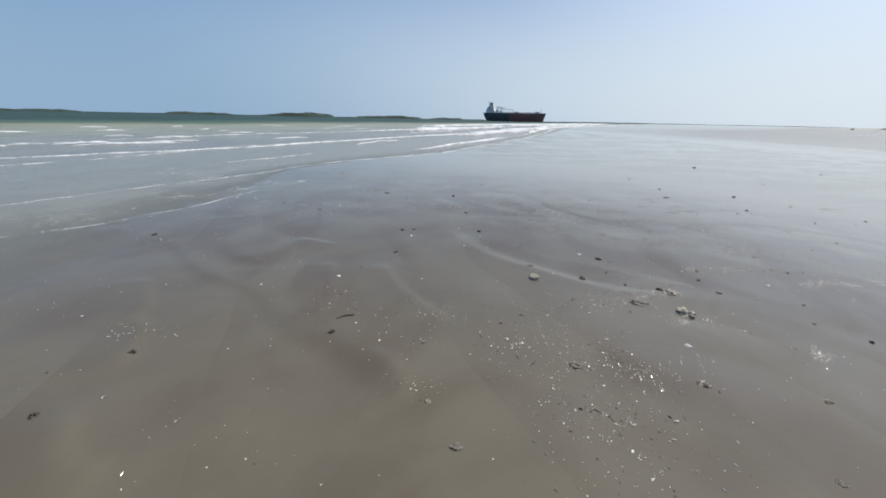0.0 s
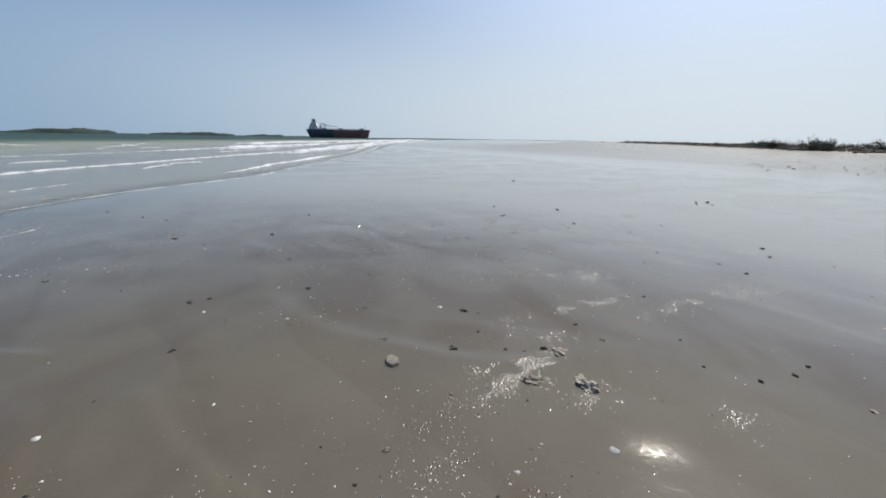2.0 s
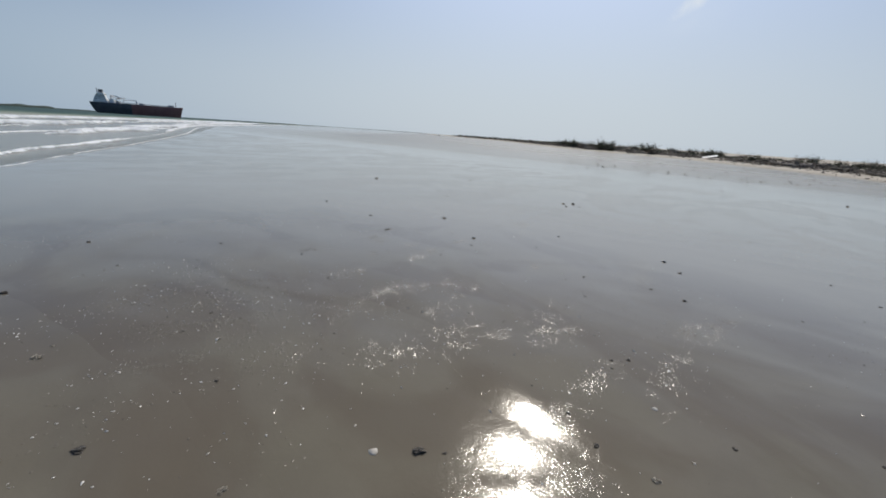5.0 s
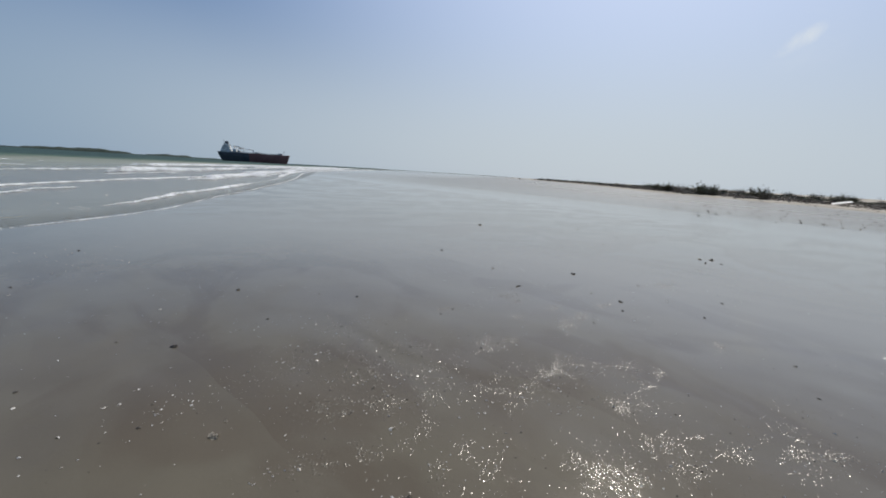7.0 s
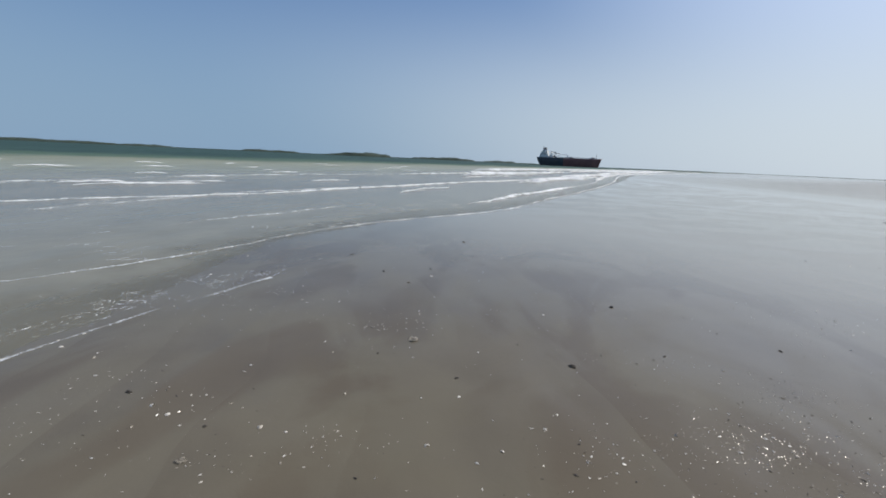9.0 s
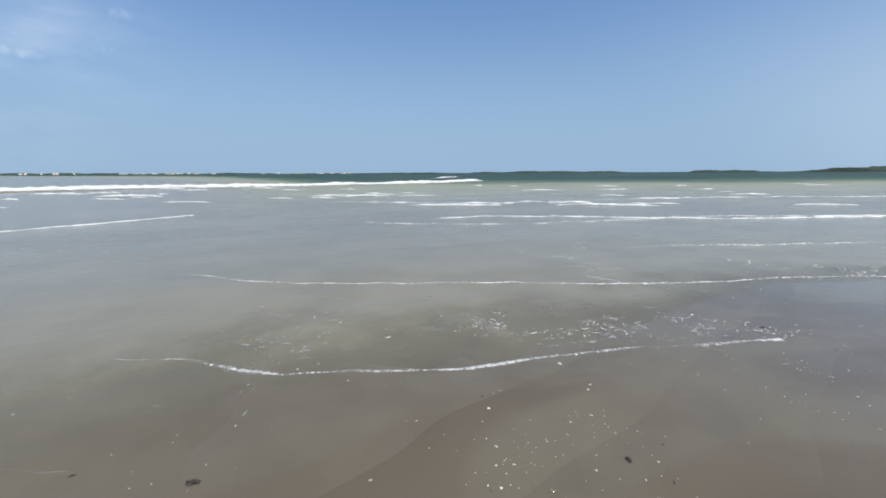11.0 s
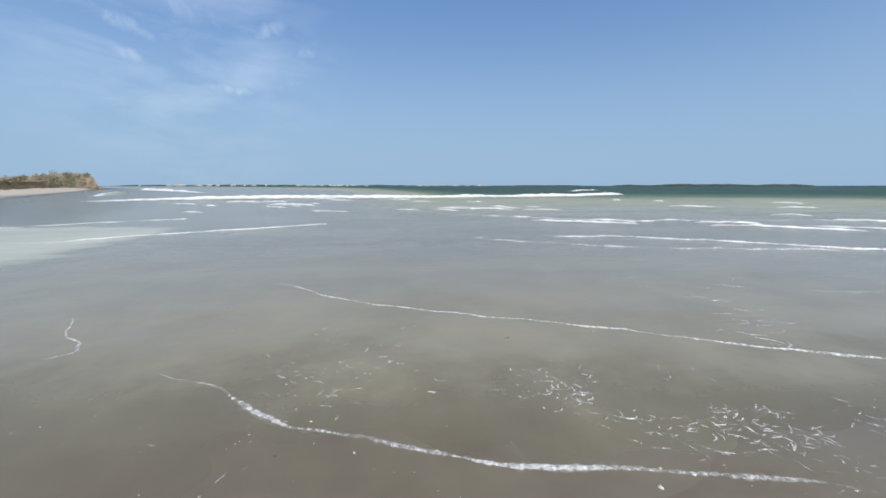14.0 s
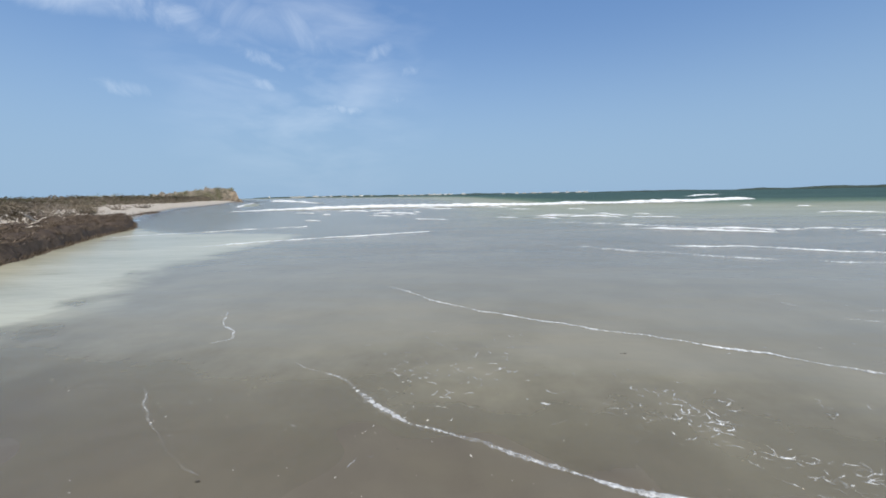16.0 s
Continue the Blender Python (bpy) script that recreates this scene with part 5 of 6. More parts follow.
def grass_and_litter():
    g = random.Random(77)
    grass, litter = Heap(), Heap()
    for k in range(9000):
        i = (g.random() ** 1.4) * 4.6
        j = int(i)
        (ax, ay), (bx, by) = SHORE[6 - j], SHORE[5 - j]
        f = i - j
        n = Vector((by - ay, -(bx - ax))).normalized()
        inland = g.uniform(10, 26)
        x, y = ax + (bx - ax) * f + n.x * inland, ay + (by - ay) * f + n.y * inland
        if noise.noise((x * 0.15, y * 0.15, 3.3)) < -0.1:
            continue
        z = ground_z(x, y) if k % 4 == 0 else z_last
        z_last = z
        tall = g.uniform(0.12, 0.36)
        grass.blade((x, y, z - 0.1), (x + g.gauss(0, 0.2), y + g.gauss(0, 0.2), z + tall), 0.05, (g.gauss(0, 1), g.gauss(0, 1), 0))
    tagged(grass.done("dune_grass", GRASS), "rough yellow-green dune grass", "grass", "", "stuff")
    for k in range(2600):
        i = (g.random() ** 1.3) * 4.2
        j = int(i)
        (ax, ay), (bx, by) = SHORE[6 - j], SHORE[5 - j]
        f = i - j
        n = Vector((by - ay, -(bx - ax))).normalized()
        inland = g.choice((g.gauss(4.2, 0.5), g.gauss(6.5, 0.7), g.uniform(-24, 4)))
        x, y = ax + (bx - ax) * f + n.x * inland, ay + (by - ay) * f + n.y * inland
        s = g.uniform(0.05, 0.16) * (0.6 if inland < 1 else 1.3)
        if inland < 1 and g.random() < 0.45:
            continue
        litter.chip(x, y, ground_z(x, y) + 0.01, s * 1.6, s * 0.6, s * 0.5, math.atan2(by - ay, bx - ax) + g.gauss(0, 0.7), g)
    tagged(litter.done("tide_wrack", CRUMB), "dark strewn seaweed and drift litter along the tide line", "seaweed", "", "stuff")


grass_and_litter()


def low_scrub(name, stretch, count, near, far, tall, seed, mat, label, cap=1.0, fringe=0.0):
    """Close, low scrub in an uneven belt behind the beach; stretch: the first and last corner of SHORE."""
    g, h = random.Random(seed), Heap()
    a0, a1 = stretch
    for _ in range(count):
        i = a0 + (a1 - a0) * g.random() ** 0.9
        j = min(int(i), len(SHORE) - 2)
        (ax, ay), (bx, by) = SHORE[j], SHORE[j + 1]
        f = i - j
        n = Vector((-(by - ay), bx - ax)).normalized()
        d = g.uniform(near, far) + fringe * noise.noise((i * 6, seed, 1.0))
        x, y = ax + (bx - ax) * f + n.x * d, ay + (by - ay) * f + n.y * d
        away = math.hypot(x, y)
        lump = 0.45 + 0.75 * max(-0.4, noise.noise((x * 0.11, y * 0.11, seed))) + 0.35 * noise.noise((x * 0.5, y * 0.5, seed))
        if lump < 0.12:
            continue
        z = ground_z(x, y) + g.random() ** 0.6 * tall * lump * min(cap, 0.12 + away / 190)
        s = (0.05 + away / 700) * g.uniform(0.6, 1.5)
        c = Vector((x, y, z))
        way_ = Vector((g.gauss(0, 1), g.gauss(0, 1), g.gauss(0.02, 0.22))).normalized() * s * 2.8
        h.blade(c, c + way_, s * 0.55, way_.orthogonal().normalized())
    tagged(h.done(name, mat), label, "scrub", "", "stuff")


low_scrub("scrub_belt", (1.4, 5.95), 24000, 10.0, 30.0, 0.46, 2, LEAF, "low dark olive scrub belt behind the beach", 2.6)
low_scrub("scrub_belt", (1.4, 5.95), 10000, 4.6, 9.0, 0.28, 5, WEED, "dark brown brush and drift heaped along the beach")
low_scrub("scrub_belt", (2.6, 5.95), 9000, 9.0, 18.0, 0.42, 7, DRYLEAF, "dry grey-brown brush along the beach top")
low_scrub("scrub_belt", (12.2, 16.6), 30000, 11.0, 60.0, 2.6, 9, DEADBRUSH, "brown and olive scrub behind the weed bank", 1.0, 5.0)
low_scrub("scrub_belt", (11.6, 13.8), 16000, 8.5, 26.0, 2.2, 15, DEADBRUSH, "low grey-brown dead brush behind the weed bank")
low_scrub("scrub_belt", (12.2, 17.4), 26000, 13.0, 80.0, 3.0, 12, HEATH, "dull green scrub behind the weed bank", 1.0, 6.0)


def weed_bank():
    """The low eroded bank of dead roots and seaweed at the edge of the channel."""
    line = [(-6.0, -7.6), (-9.2, -5.7), (-10.9, -6.2), (-13.7, -8.1), (-17.5, -10.6), (-21.8, -13.1), (-27, -18), (-34, -24.5), (-45, -31.5)]
    pts = along(line, 0.22)
    thing = tagged(new("weed_bank"), "low dark brown eroded bank matted with seaweed and dead roots", "bank")
    vs, fs = [], []
    h = Heap()
    g = random.Random(3)
    m = 9
    for i, p in enumerate(pts):
        a, b = pts[max(i - 1, 0)], pts[min(i + 1, len(pts) - 1)]
        side = Vector((0, 0, 1)).cross((b - a).normalized())      # inland
        t = i / len(pts)
        tall = 0.66 * (1 if t < 0.48 else max(0.22, 1 - (t - 0.48) * 6)) * (0.85 + 0.3 * noise.noise((i * 0.05, 1, 2)))
        wide = 4.6 if t < 0.48 else max(0.9, 4.6 - (t - 0.48) * 30)
        p = p + side * 0.35 * noise.noise((i * 0.09, 4, 4))
        for k in range(m + 1):
            u = k / m
            inn = (u ** 1.6) * wide
            z = tall * min(1.0, (u / 0.24) ** 0.5) * (1 - 0.25 * max(0, u - 0.6)) + 0.16 * noise.noise((i * 0.2, k * 0.8, 2)) + 0.13 * noise.noise((i * 0.8, k * 1.4, 5)) if k else -0.15
            if k == m:
                z = tall * 0.5
            vs.append((p.x + side.x * inn, p.y + side.y * inn, z))
            if k < m:
                for _ in range(64 if t < 0.5 else 8):
                    slip = p.lerp(b, g.random()) if i < len(pts) - 1 else p
                    in2 = (((k + g.random()) / m) ** 1.6) * wide if k else g.uniform(-0.05, 0.1)
                    q = Vector((slip.x + side.x * in2 + g.gauss(0, 0.06), slip.y + side.y * in2 + g.gauss(0, 0.06), max(z, 0.0) + g.uniform(-0.03, 0.06)))
                    clump = 0.6 + 1.1 * max(-0.3, noise.noise(q * 2.4)) + 0.5 * noise.noise(q * 7)
                    way_ = Vector((g.gauss(0, 1) - side.x * 0.3, g.gauss(0, 1) - side.y * 0.3, g.gauss(0.35, 0.7))).normalized() * g.uniform(0.06, 0.24) * max(0.3, clump)
                    h.blade(q, q + way_, g.uniform(0.005, 0.015), Vector((g.gauss(0, 1), g.gauss(0, 1), g.gauss(0, 1))).normalized())
        if t < 0.5 and i % 2:
            for _ in range(3):
                inn = g.uniform(0.25, 1.0) ** 0.6 * wide
                q = Vector((p.x + side.x * inn, p.y + side.y * inn, tall * 0.75))
                e = q + Vector((g.gauss(0, 0.3), g.gauss(0, 0.3), g.uniform(0.06, 0.38)))
                stem = Heap()
                stem.tube([q, (q + e) / 2 + Vector((g.gauss(0, 0.04), g.gauss(0, 0.04), 0.02)), e], [0.026, 0.02, 0.006], 5)
                stem.done("dead_stem", BLEACHED, thing)
    n = m + 1
    fs = [(i * n + k, (i + 1) * n + k, (i + 1) * n + k + 1, i * n + k + 1) for i in range(len(pts) - 1) for k in range(m)]
    raw("bank_body", vs, fs, PEAT, thing, True, "crumbling dark peat")
    h.done("seaweed_mat", WEED, thing, False, "shaggy brown seaweed")


weed_bank()
for k, (x, y, s, turn) in enumerate(((-17.2, -13.0, 0.30, 0.4), (-16.2, -12.4, 0.24, 1.9), (-14.4, -10.8, 0.28, 2.4), (-12.6, -9.4, 0.26, 1.2))):
    root = driftlog(40 + k, 2.4, 0.12, BLEACHED, "bleached dead root standing on the weed bank")
    root.name = "dead_root"
    root.matrix_world = Matrix.Translation((x, y, 0.5)) @ Matrix.Rotation(turn, 4, "Z") @ Matrix.Rotation(radians(-35 + 12 * k), 4, "Y") @ Matrix.Scale(s + 0.12, 4)


def headland():
    """The low point across the bay: scrubby top and a broken rock face at its seaward end."""
    a, b = at_bearing(-137, 250), at_bearing(-121.9, 255)
    thing = tagged(new("headland"), "low scrubby headland ending in a small rock cliff", "headland", "", "structure")
    way_ = b - a
    length = way_.length
    thing.matrix_world = Matrix.Translation(a) @ Matrix.Rotation(math.atan2(way_.y, way_.x), 4, "Z")
    n, m = 90, 14
    vs, fs = [], []
    for i in range(n + 1):
        t = i / n
        for j in range(m + 1):
            s = j / m
            crag = noise.fractal((t * 22, s * 5, 3.1), 1.0, 2.0, 4)
            top = (3.3 + 2.9 * min(1, max(0, t - 0.35) / 0.5)) * (1 + 0.10 * noise.noise((t * 9, s * 3, 1)))
            end = min(1.0, (1 - t) * 160)
            front = min(1.0, s * (2.0 + 9 * max(0, t - 0.6)))
            z = top * min(front, end ** 0.6) + 0.5 * crag * min(1, 3 * front)
            vs.append((t * length + (1.5 * crag if t > 0.9 else 0), -22 + s * 60 + 1.4 * crag, z - 0.6 if j else -1.0))
    fs = [(i * (m + 1) + j, (i + 1) * (m + 1) + j, (i + 1) * (m + 1) + j + 1, i * (m + 1) + j + 1) for i in range(n) for j in range(m)]
    raw("cliff", vs, fs, CLIFF, thing, False, "ochre and brown broken rock")
    g = random.Random(12)
    crown, dry_crown = Heap(), Heap()
    for _ in range(38000):
        t = g.random()
        s = g.uniform(0.0, 0.6) if t < 0.93 else g.uniform(0.3, 0.75)
        top = (3.3 + 2.9 * min(1, max(0, t - 0.35) / 0.5)) * min(1.0, s * (2.0 + 9 * max(0, t - 0.6))) * min(1, ((1 - t) * 160)) ** 0.6
        lump = 0.75 + 1.5 * max(-0.3, noise.noise((t * 34, s * 7, 6.0))) + 0.5 * noise.noise((t * 110, s * 20, 2.0))
        c = Vector((t * length, -22 + s * 60, top - 0.9 + g.uniform(0, 1.6) * lump))
        way2 = Vector((g.gauss(0, 1), g.gauss(0, 1), g.gauss(0.1, 0.35))).normalized() * g.uniform(0.35, 0.9)
        (dry_crown if noise.noise((t * 25, s * 6, 1.5)) + g.gauss(0, 0.25) > 0.05 else crown).blade(c, c + way2, g.uniform(0.15, 0.3), way2.orthogonal().normalized())
    crown.done("scrub", HEATH, thing, False, "dull green scrub on top")
    dry_crown.done("dry_scrub", DEADBRUSH, thing, False, "dry brown scrub on top")
    for k in range(9):
        x, y, r = length * g.uniform(0.9, 1.0), -22 + g.uniform(-6, 6), g.uniform(0.8, 2.0)
        bm = bmesh.new()
        bmesh.ops.create_icosphere(bm, subdivisions=2, radius=r)
        for v in bm.verts:
            v.co = v.co * (1 + 0.3 * noise.noise(v.co * 0.9 + Vector((k, 0, 0)))) * 1.0 + Vector((x, y, 0.2 * r))
        part("boulder", bm, CLIFF, thing)


headland()

# ---------------------------------------------------------------- stones, shells and twigs on the flat


def stone_mesh(name, seed, flat, rough, detail, mat, jagged=0.0):
    """A worn lump, one unit across, sitting on z = 0."""
    bm = bmesh.new()
    bmesh.ops.create_icosphere(bm, subdivisions=detail, radius=0.5)
    for v in bm.verts:
        d = v.co.normalized()
        k = 1 + rough * noise.fractal(d * 1.6 + Vector((seed, 0, 0)), 1.0, 2.0, 4) + 0.25 * rough * noise.noise(d * 7 + Vector((0, seed, 0)))
        if jagged:
            k += jagged * (noise.ridged_multi_fractal(d * 2.6 + Vector((seed, seed, 0)), 0.9, 2.2, 4, 1.0, 2.0) - 1.1)
        v.co = Vector((d.x * 0.5 * k, d.y * 0.36 * k, d.z * flat * k))
        v.co.z = max(v.co.z, -flat * 0.35)
    me = bpy.data.meshes.new(name)
    bm.to_mesh(me)
    bm.free()
    me.materials.append(mat)
    return me


def slab_mesh():
    """A broken flat stone with worn edges."""
    g, bm = random.Random(6), bmesh.new()
    ring = [bm.verts.new((0.5 * math.cos(a) * g.uniform(0.8, 1.1), 0.36 * math.sin(a) * g.uniform(0.75, 1.1), 0.0)) for a in np.linspace(0, 5.5, 7)]
    face = bm.faces.new(ring)
    up = bmesh.ops.extrude_face_region(bm, geom=[face])
    for v in up["geom"]:
        if isinstance(v, bmesh.types.BMVert):
            v.co += Vector((0.02, 0.0, 0.20 + 0.05 * v.co.x))
    bmesh.ops.bevel(bm, geom=list(bm.edges), offset=0.03, segments=2, affect="EDGES")
    bmesh.ops.triangulate(bm, faces=list(bm.faces))
    bmesh.ops.subdivide_edges(bm, edges=list(bm.edges), cuts=2)
    for v in bm.verts:
        v.co += Vector((0.3, 0.3, 0.8)) * 0.035 * noise.noise(v.co * 5)
    bmesh.ops.recalc_face_normals(bm, faces=list(bm.faces))
    me = bpy.data.meshes.new("slab")
    bm.to_mesh(me)
    bm.free()
    me.materials.append(SLAB)
    return me


def shell_mesh(name, seed):
    """A cupped, ribbed valve lying open side down."""
    vs, fs = [], []
    n, m = 12, 5
    for i in range(n + 1):
        a = math.pi * (i / n) * 1.15 - 0.24
        for j in range(m + 1):
            r = j / m
            rib = 1 + 0.05 * math.sin(i * 2.6 + seed)
            vs.append((0.55 * r * math.cos(a) * rib, 0.75 * r * math.sin(a) * rib - 0.3, 0.26 * (1 - r ** 2) * (1 + 0.08 * math.sin(i * 3.1)) + 0.01))
    k0 = len(vs)
    vs += [(x * 0.93, y * 0.93, z - 0.04) for x, y, z in vs]
    for i in range(n):
        for j in range(m):
            q = i * (m + 1) + j
            fs.append((q, q + m + 1, q + m + 2, q + 1))
            fs.append((k0 + q, k0 + q + 1, k0 + q + m + 2, k0 + q + m + 1))
        q = i * (m + 1) + m
        fs.append((q, q + m + 1, k0 + q + m + 1, k0 + q))
    me = bpy.data.meshes.new(name)
    me.from_pydata(vs, [], fs)
    me.materials.append(SHELL)
    me.polygons.foreach_set("use_smooth", [True] * len(me.polygons))
    return me


def lay(name, me, x, y, size, g, label, category, group, sink=0.12, tall=1.0):
    ob = new(name, me)
    z = max(ground_z(x, y), -0.01)
    ob.matrix_world = (Matrix.Translation((x, y, z - sink * size * 0.3)) @ Matrix.Rotation(g.uniform(0, 6.3), 4, "Z") @ Matrix.Rotation(g.gauss(0, 0.08), 4, "X")
                       @ Matrix.Diagonal((size, size * g.uniform(0.85, 1.1), size * tall, 1)))
    return tagged(ob, label, category, group)


ROCKS = [(1.59, 3.01, 0.139), (1.88, 2.84, 0.194), (1.47, 1.94, 0.086), (0.88, 3.88, 0.081), (-0.12, 2.36, 0.050), (0.81, 2.12, 0.085),
        (1.08, 3.07, 0.047), (0.61, 2.79, 0.052), (-0.06, 1.77, 0.051), (0.08, 1.47, 0.074), (2.08, 1.83, 0.057), (1.97, 3.23, 0.147),
        (2.40, 3.25, 0.059), (1.65, 1.30, 0.051), (3.36, 1.83, 0.161), (0.89, 4.51, 0.050), (0.35, 6.29, 0.083), (0.43, 6.42, 0.036),
        (-1.12, 7.93, 0.126), (-1.96, 6.31, 0.073)]
PEBBLES_NEAR = [(0.43, 2.64, 0.021), (-0.75, 2.47, 0.048), (-0.81, 3.76, 0.020), (-0.52, 4.26, 0.056), (0.72, 1.73, 0.022), (1.66, 3.42, 0.031),
        (1.60, 3.73, 0.033), (1.92, 3.32, 0.050), (1.67, 4.13, 0.078), (-1.90, 2.18, 0.050), (0.47, 5.16, 0.060), (-0.54, 5.16, 0.067),
        (-0.39, 5.20, 0.038), (-1.96, 1.61, 0.051), (2.40, 3.55, 0.032), (1.11, 5.34, 0.029), (2.52, 3.78, 0.034), (2.77, 2.72, 0.026),
        (2.96, 3.04, 0.028), (2.95, 2.47, 0.037), (3.23, 2.43, 0.039), (3.32, 3.87, 0.029), (3.44, 2.46, 0.039), (3.43, 3.79, 0.034), (1.32, 3.58, 0.095),
        (1.37, 6.35, 0.024), (-3.54, 4.77, 0.076), (-3.87, 4.22, 0.031), (-2.03, 6.57, 0.025), (4.24, 2.07, 0.044), (2.53, 6.55, 0.030),
        (-0.69, 7.38, 0.033), (-2.72, 6.79, 0.042)]
PEBBLES_FAR = [(4.38, 4.61, 0.027), (0.18, 7.74, 0.059), (-1.34, 7.62, 0.020), (4.72, 1.68, 0.118), (-3.58, 6.43, 0.020), (0.98, 8.08, 0.029),
        (2.69, 7.47, 0.042), (5.15, 3.89, 0.052), (4.95, 4.92, 0.036), (2.91, 7.55, 0.036), (4.14, 6.51, 0.030), (2.07, 8.41, 0.034),
        (4.87, 6.62, 0.038), (6.20, 2.16, 0.147), (0.85, 9.22, 0.056), (6.19, 4.23, 0.060), (6.27, 1.50, 0.086), (5.20, 6.87, 0.058),
        (-1.51, 9.54, 0.049), (6.58, 4.54, 0.064), (6.71, 2.00, 0.042), (-5.82, 7.03, 0.064), (-1.95, 9.96, 0.044), (6.57, 6.19, 0.035),
        (-3.45, 9.49, 0.039), (-1.35, 10.25, 0.036), (7.43, 2.84, 0.038), (6.27, 7.26, 0.042), (4.78, 9.02, 0.053), (5.87, 8.20, 0.098),
        (-2.70, 10.78, 0.070), (4.82, 10.68, 0.072)]
PEBBLES_OUT = [(-1.05, 12.37, 0.050), (7.94, 10.17, 0.057), (9.70, 7.79, 0.072), (9.97, 7.59, 0.072), (10.05, 8.07, 0.115), (10.26, 7.91, 0.142),
        (8.40, 13.90, 0.193), (11.43, 12.51, 0.069), (20.41, 2.95, 0.146), (20.65, 6.77, 0.123), (13.49, 21.29, 0.118), (29.19, 7.29, 0.202)]
SHELLS_NEAR = [(-0.00, 3.11, 0.018), (0.44, 2.42, 0.047), (-0.96, 3.50, 0.063), (1.32, 2.53, 0.025), (0.24, 4.48, 0.059), (-1.35, 2.25, 0.026),
        (-1.58, 3.27, 0.040), (1.62, 2.36, 0.079), (-0.47, 1.26, 0.018), (-1.27, 1.60, 0.029), (-0.40, 4.90, 0.057), (1.50, 4.27, 0.075),
        (1.48, 1.70, 0.021), (1.96, 2.75, 0.026), (-1.75, 1.76, 0.040), (2.16, 2.59, 0.033), (0.20, 5.28, 0.061), (2.67, 3.16, 0.034),
        (2.98, 3.45, 0.055), (1.27, 5.86, 0.059), (1.90, 5.72, 0.037), (3.23, 2.04, 0.066), (-0.37, 6.68, 0.034), (3.62, 2.24, 0.028),
        (-0.78, 6.65, 0.050), (-0.12, 6.91, 0.038), (-1.57, 6.61, 0.027), (-1.73, 6.62, 0.049), (-0.03, 7.07, 0.033), (-0.89, 7.09, 0.021)]
SHELLS_FAR = [(-0.65, 7.15, 0.038), (-2.85, 6.09, 0.028), (-1.39, 7.04, 0.037), (-2.31, 6.63, 0.046), (3.58, 5.43, 0.047), (-3.96, 4.95, 0.025),
        (-2.47, 6.69, 0.047), (2.89, 6.46, 0.031), (4.72, 2.56, 0.029), (-2.19, 7.26, 0.031), (-3.44, 6.39, 0.033), (-4.46, 5.02, 0.019),
        (-3.38, 7.19, 0.027), (-4.40, 6.23, 0.025), (-3.73, 7.22, 0.053), (-3.86, 7.31, 0.032), (0.07, 8.81, 0.049), (-3.79, 7.46, 0.039),
        (-3.70, 7.95, 0.024), (-5.37, 6.58, 0.033), (5.87, 6.59, 0.047), (-5.56, 7.17, 0.045), (-3.98, 9.24, 0.054), (-7.40, 2.50, 0.064)]
sr = random.Random(99)
rocks = [stone_mesh("rock", k * 3.1, 0.155, 0.55, 4, ROCK, 0.40) for k in range(5)]
pebbles = [stone_mesh("pebble", 20 + k * 2.3, 0.22, 0.6, 3, PEBBLE, 0.28) for k in range(6)]
slab_me = slab_mesh()
shells = [shell_mesh("shell", k) for k in range(4)]
for k, (x, y, s) in enumerate(ROCKS):
    lay("rock", rocks[k % 5], x, y, s * 0.88, sr, "pitted grey rock crusted with pale shell on wet sand", "rock", "rocks on the flat")
lay("stone_slab", slab_me, 0.86, 3.54, 0.135, sr, "flat pale limestone slab lying on wet sand", "stone", "rocks on the flat")
for k, (x, y, s) in enumerate(PEBBLES_NEAR + PEBBLES_FAR + PEBBLES_OUT):
    lay("pebble", pebbles[k % 6], x, y, s * (1.0 if s < 0.07 else 0.78), sr, "small dark stone on wet sand", "pebble", "pebbles on the flat", 0.1, sr.uniform(0.8, 1.3))
for k, (x, y, s) in enumerate(SHELLS_NEAR + SHELLS_FAR):
    lay("shell", shells[k % 4], x, y, s * 0.6, sr, "bleached white shell on wet sand", "shell", "shells on the flat", 0.1)


def twig(x, y, length, turn, seed):
    g = random.Random(seed)
    h = Heap()
    pts = [(t * length - length / 2, 0.12 * length * math.sin(3 * t + seed), 0.004 + 0.002 * math.sin(math.pi * t)) for t in (0, 0.2, 0.4, 0.6, 0.8, 1.0)]
    h.tube(pts, [0.004 + 0.02 * length * g.uniform(0.6, 1.1) * (1 - 0.1 * i) for i in range(6)], 6)
    i = 3
    h.tube([pts[i], (pts[i][0] - 0.05 * length, pts[i][1] + 0.22 * length, 0.02)], [0.004, 0.0015], 5)
    ob = h.done("twig", TWIG)
    ob.matrix_world = Matrix.Translation((x, y, max(0, ground_z(x, y)))) @ Matrix.Rotation(turn, 4, "Z")
    tagged(ob, "thin dark waterlogged twig on wet sand", "twig", "twigs on the flat")


for k, (x, y, l, turn) in enumerate(((-0.71, 2.71, 0.13, 0.5), (3.91, 2.1, 0.15, -0.8), (4.4, 8.0, 0.12, 0.4))):
    twig(x, y, l, turn, k)


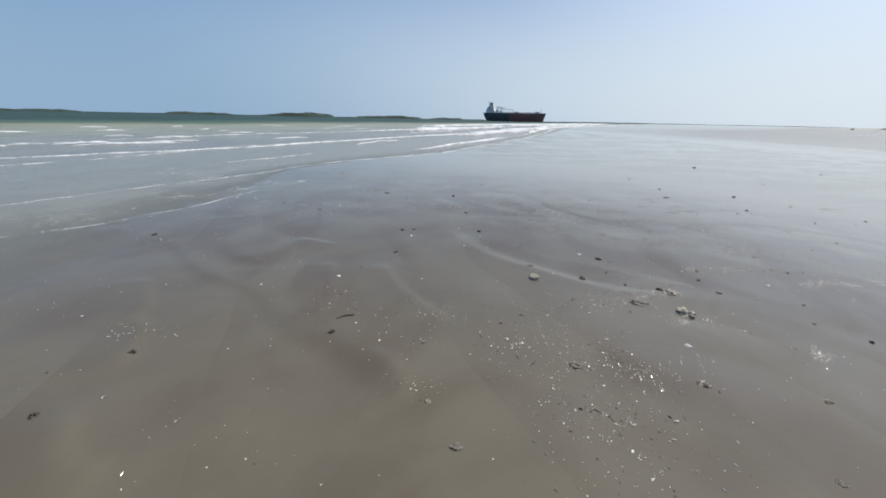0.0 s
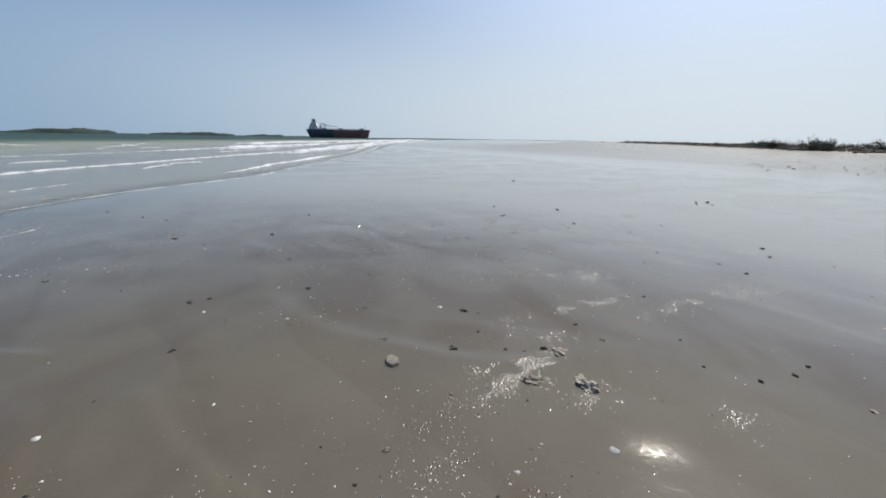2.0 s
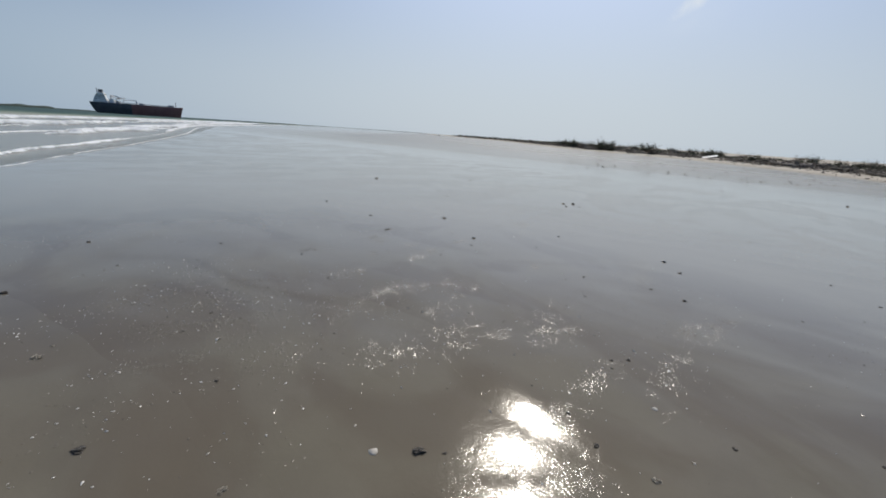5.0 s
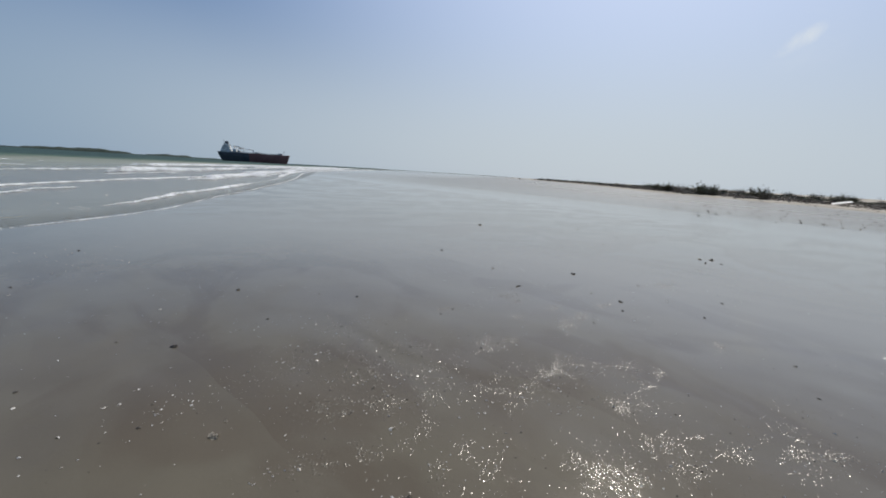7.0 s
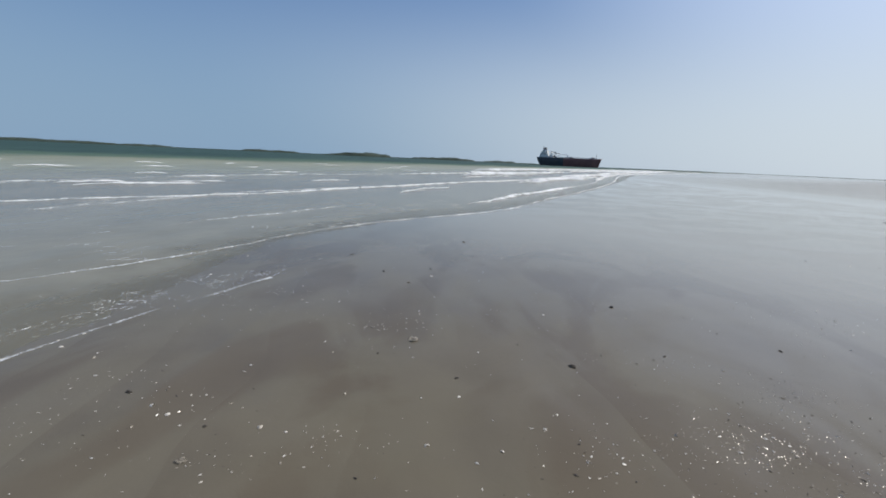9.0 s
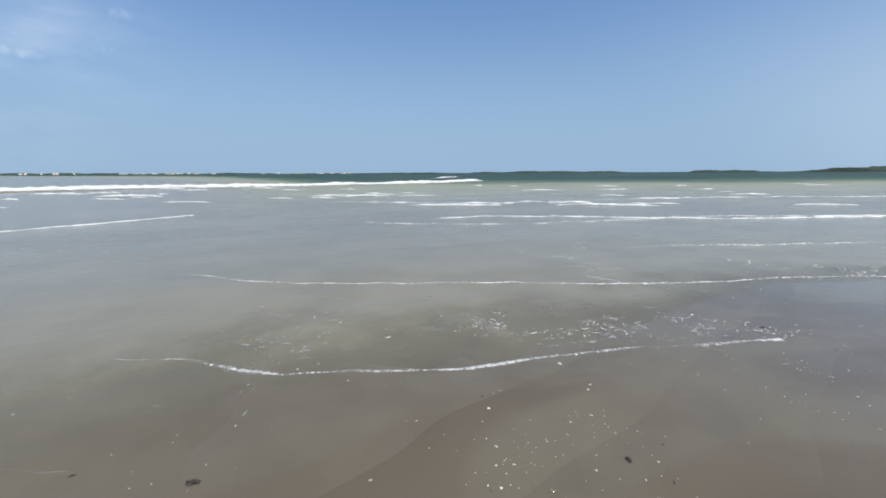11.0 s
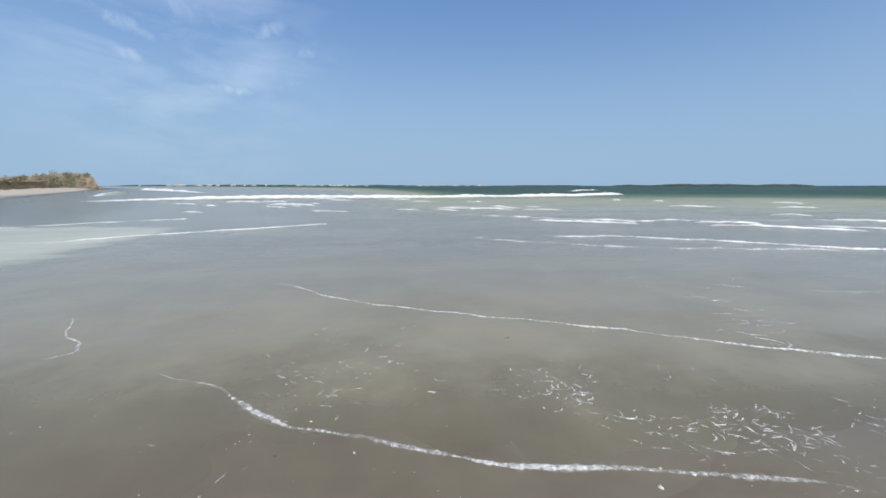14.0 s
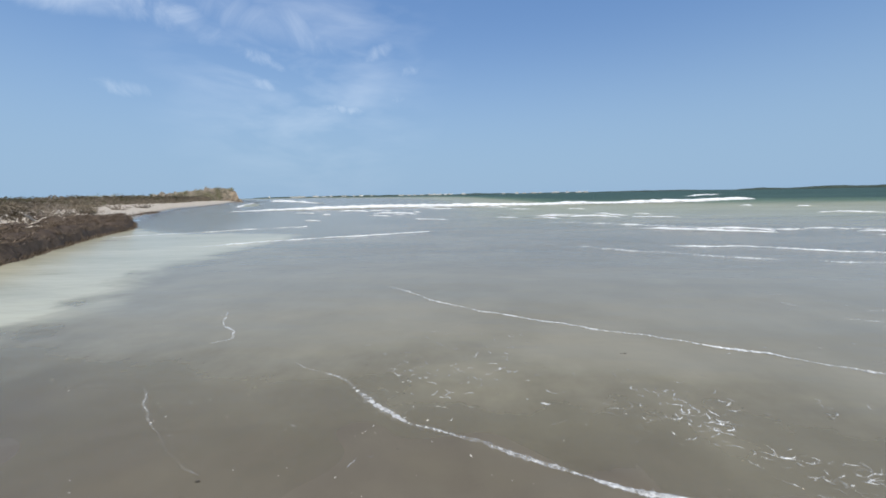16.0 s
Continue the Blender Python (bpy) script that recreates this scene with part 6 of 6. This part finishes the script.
def grit():
    """Broken shell and dark crumbs strewn over the flat, in drifts."""
    pale, dark = Heap(), Heap()
    g = random.Random(14)
    tufts = [(g.uniform(-3.2, 5.5), g.uniform(0.4, 9.5), g.uniform(0.08, 0.35), g.randint(10, 60)) for _ in range(75)]
    tufts += [(0.62, 2.2, 0.18, 60), (0.95, 1.6, 0.25, 120), (0.75, 1.25, 0.2, 110), (1.15, 2.35, 0.2, 60), (-0.1, 1.9, 0.1, 40), (1.5, 3.05, 0.2, 40), (1.3, 2.95, 0.15, 40)]
    tufts += [(a, b, reach * 0.8, 26) for a, b, reach in RIPPLES]
    tufts += [(0.45, 2.35, 0.13, 40), (0.45, 2.05, 0.10, 30), (0.75, 2.3, 0.15, 50), (1.05, 2.08, 0.14, 40), (0.72, 1.98, 0.16, 50), (0.62, 1.75, 0.16, 70), (0.72, 1.6, 0.16, 70), (0.97, 1.7, 0.14, 50), (-0.12, 2.4, 0.06, 16)]
    tufts += [(1.1, 7.0, 0.5, 160), (0.6, 6.8, 0.4, 110), (1.5, 6.4, 0.5, 150), (2.1, 5.9, 0.45, 120), (1.9, 7.4, 0.5, 90)]
    spots = []
    for x, y, r, n in tufts:
        spots += [(x + g.gauss(0, r), y + g.gauss(0, r * 0.6), 1.0) for _ in range(n)]
    for _ in range(8500):
        x, y = g.uniform(-6.0, 9.0), g.uniform(0.3, 13)
        if noise.noise((x * 0.5, y * 0.5, 6.0)) + 0.25 * noise.noise((x * 2, y * 2, 1.0)) > g.uniform(-0.35, 0.5):
            spots.append((x, y, 1.0))
    for _ in range(900):
        spots.append((g.uniform(4, 34), g.uniform(-2, 30), 2.2))
    xs, ys = np.array([s[0] for s in spots]), np.array([s[1] for s in spots])
    zs, off = height(xs, ys), off_shore(xs, ys)
    for (x, y, big), z, o in zip(spots, zs, off):
        if o > 0.3:
            continue
        a = min(0.013, 0.0022 + g.expovariate(1 / 0.0026)) * big
        heap = dark if g.random() < (0.22 if big < 2 else 0.6) else pale
        heap.chip(x, y, z + a * 0.15, a * g.uniform(0.9, 1.6), a * g.uniform(0.5, 0.9), a * g.uniform(0.25, 0.5), g.uniform(0, 6.3), g)
    tagged(pale.done("shell_grit", CHIP), "strewn white chips of broken shell", "shell grit", "", "stuff")
    tagged(dark.done("dark_grit", CRUMB), "strewn dark crumbs of stone and weed", "grit", "", "stuff")


grit()


def wet_grains():
    """Patches of low, glossy granules and ripple crests that sparkle against the sun."""
    h, g = Heap(), random.Random(41)
    spots = [(a, b, reach * 0.6, int(760 * reach)) for a, b, reach in RIPPLES + RIPPLES_FAR]
    spots += [(g.uniform(0.3, 3.8), g.uniform(4.9, 7.4), g.uniform(0.06, 0.22), g.randint(6, 26)) for _ in range(44)]
    spots += [(g.uniform(0.5, 4.5), g.uniform(2.0, 5.0), g.uniform(0.05, 0.16), g.randint(5, 20)) for _ in range(36)]
    spots += [(x, y, 0.075, 150) for x, y in ((1.42, 3.02), (1.50, 3.12), (1.58, 3.02), (1.64, 3.16), (1.74, 3.24), (1.80, 3.10), (1.38, 3.24))]
    for x0, y0, r, n in spots:
        lean = g.gauss(0.05, 0.3)
        for _ in range(n):
            u, w = g.gauss(0, r), g.gauss(0, r * 0.5)
            x, y = x0 + u * math.cos(lean) - w * math.sin(lean), y0 + u * math.sin(lean) + w * math.cos(lean)
            if noise.noise((x * 8, y * 8, 4.0)) < -0.08:
                continue
            s = g.uniform(0.0036, 0.0078)
            h.dome(x, y, ground_z(x, y) + 0.0008, s, s * g.uniform(0.10, 0.24), radians(32) + g.gauss(0, 0.3), g.uniform(1.0, 2.2))
    for _ in range(1300):
        x, y = g.uniform(-0.5, 6.0), g.uniform(1.5, 9.0)
        s = g.uniform(0.002, 0.005)
        h.dome(x, y, ground_z(x, y) + 0.0008, s, s * g.uniform(0.12, 0.28), g.uniform(0, 3), 1.2)
    tagged(h.done("wet_grains", GRAIN, None, True), "coarse wet granules lying in patches on the sand", "gravel", "", "stuff")


wet_grains()
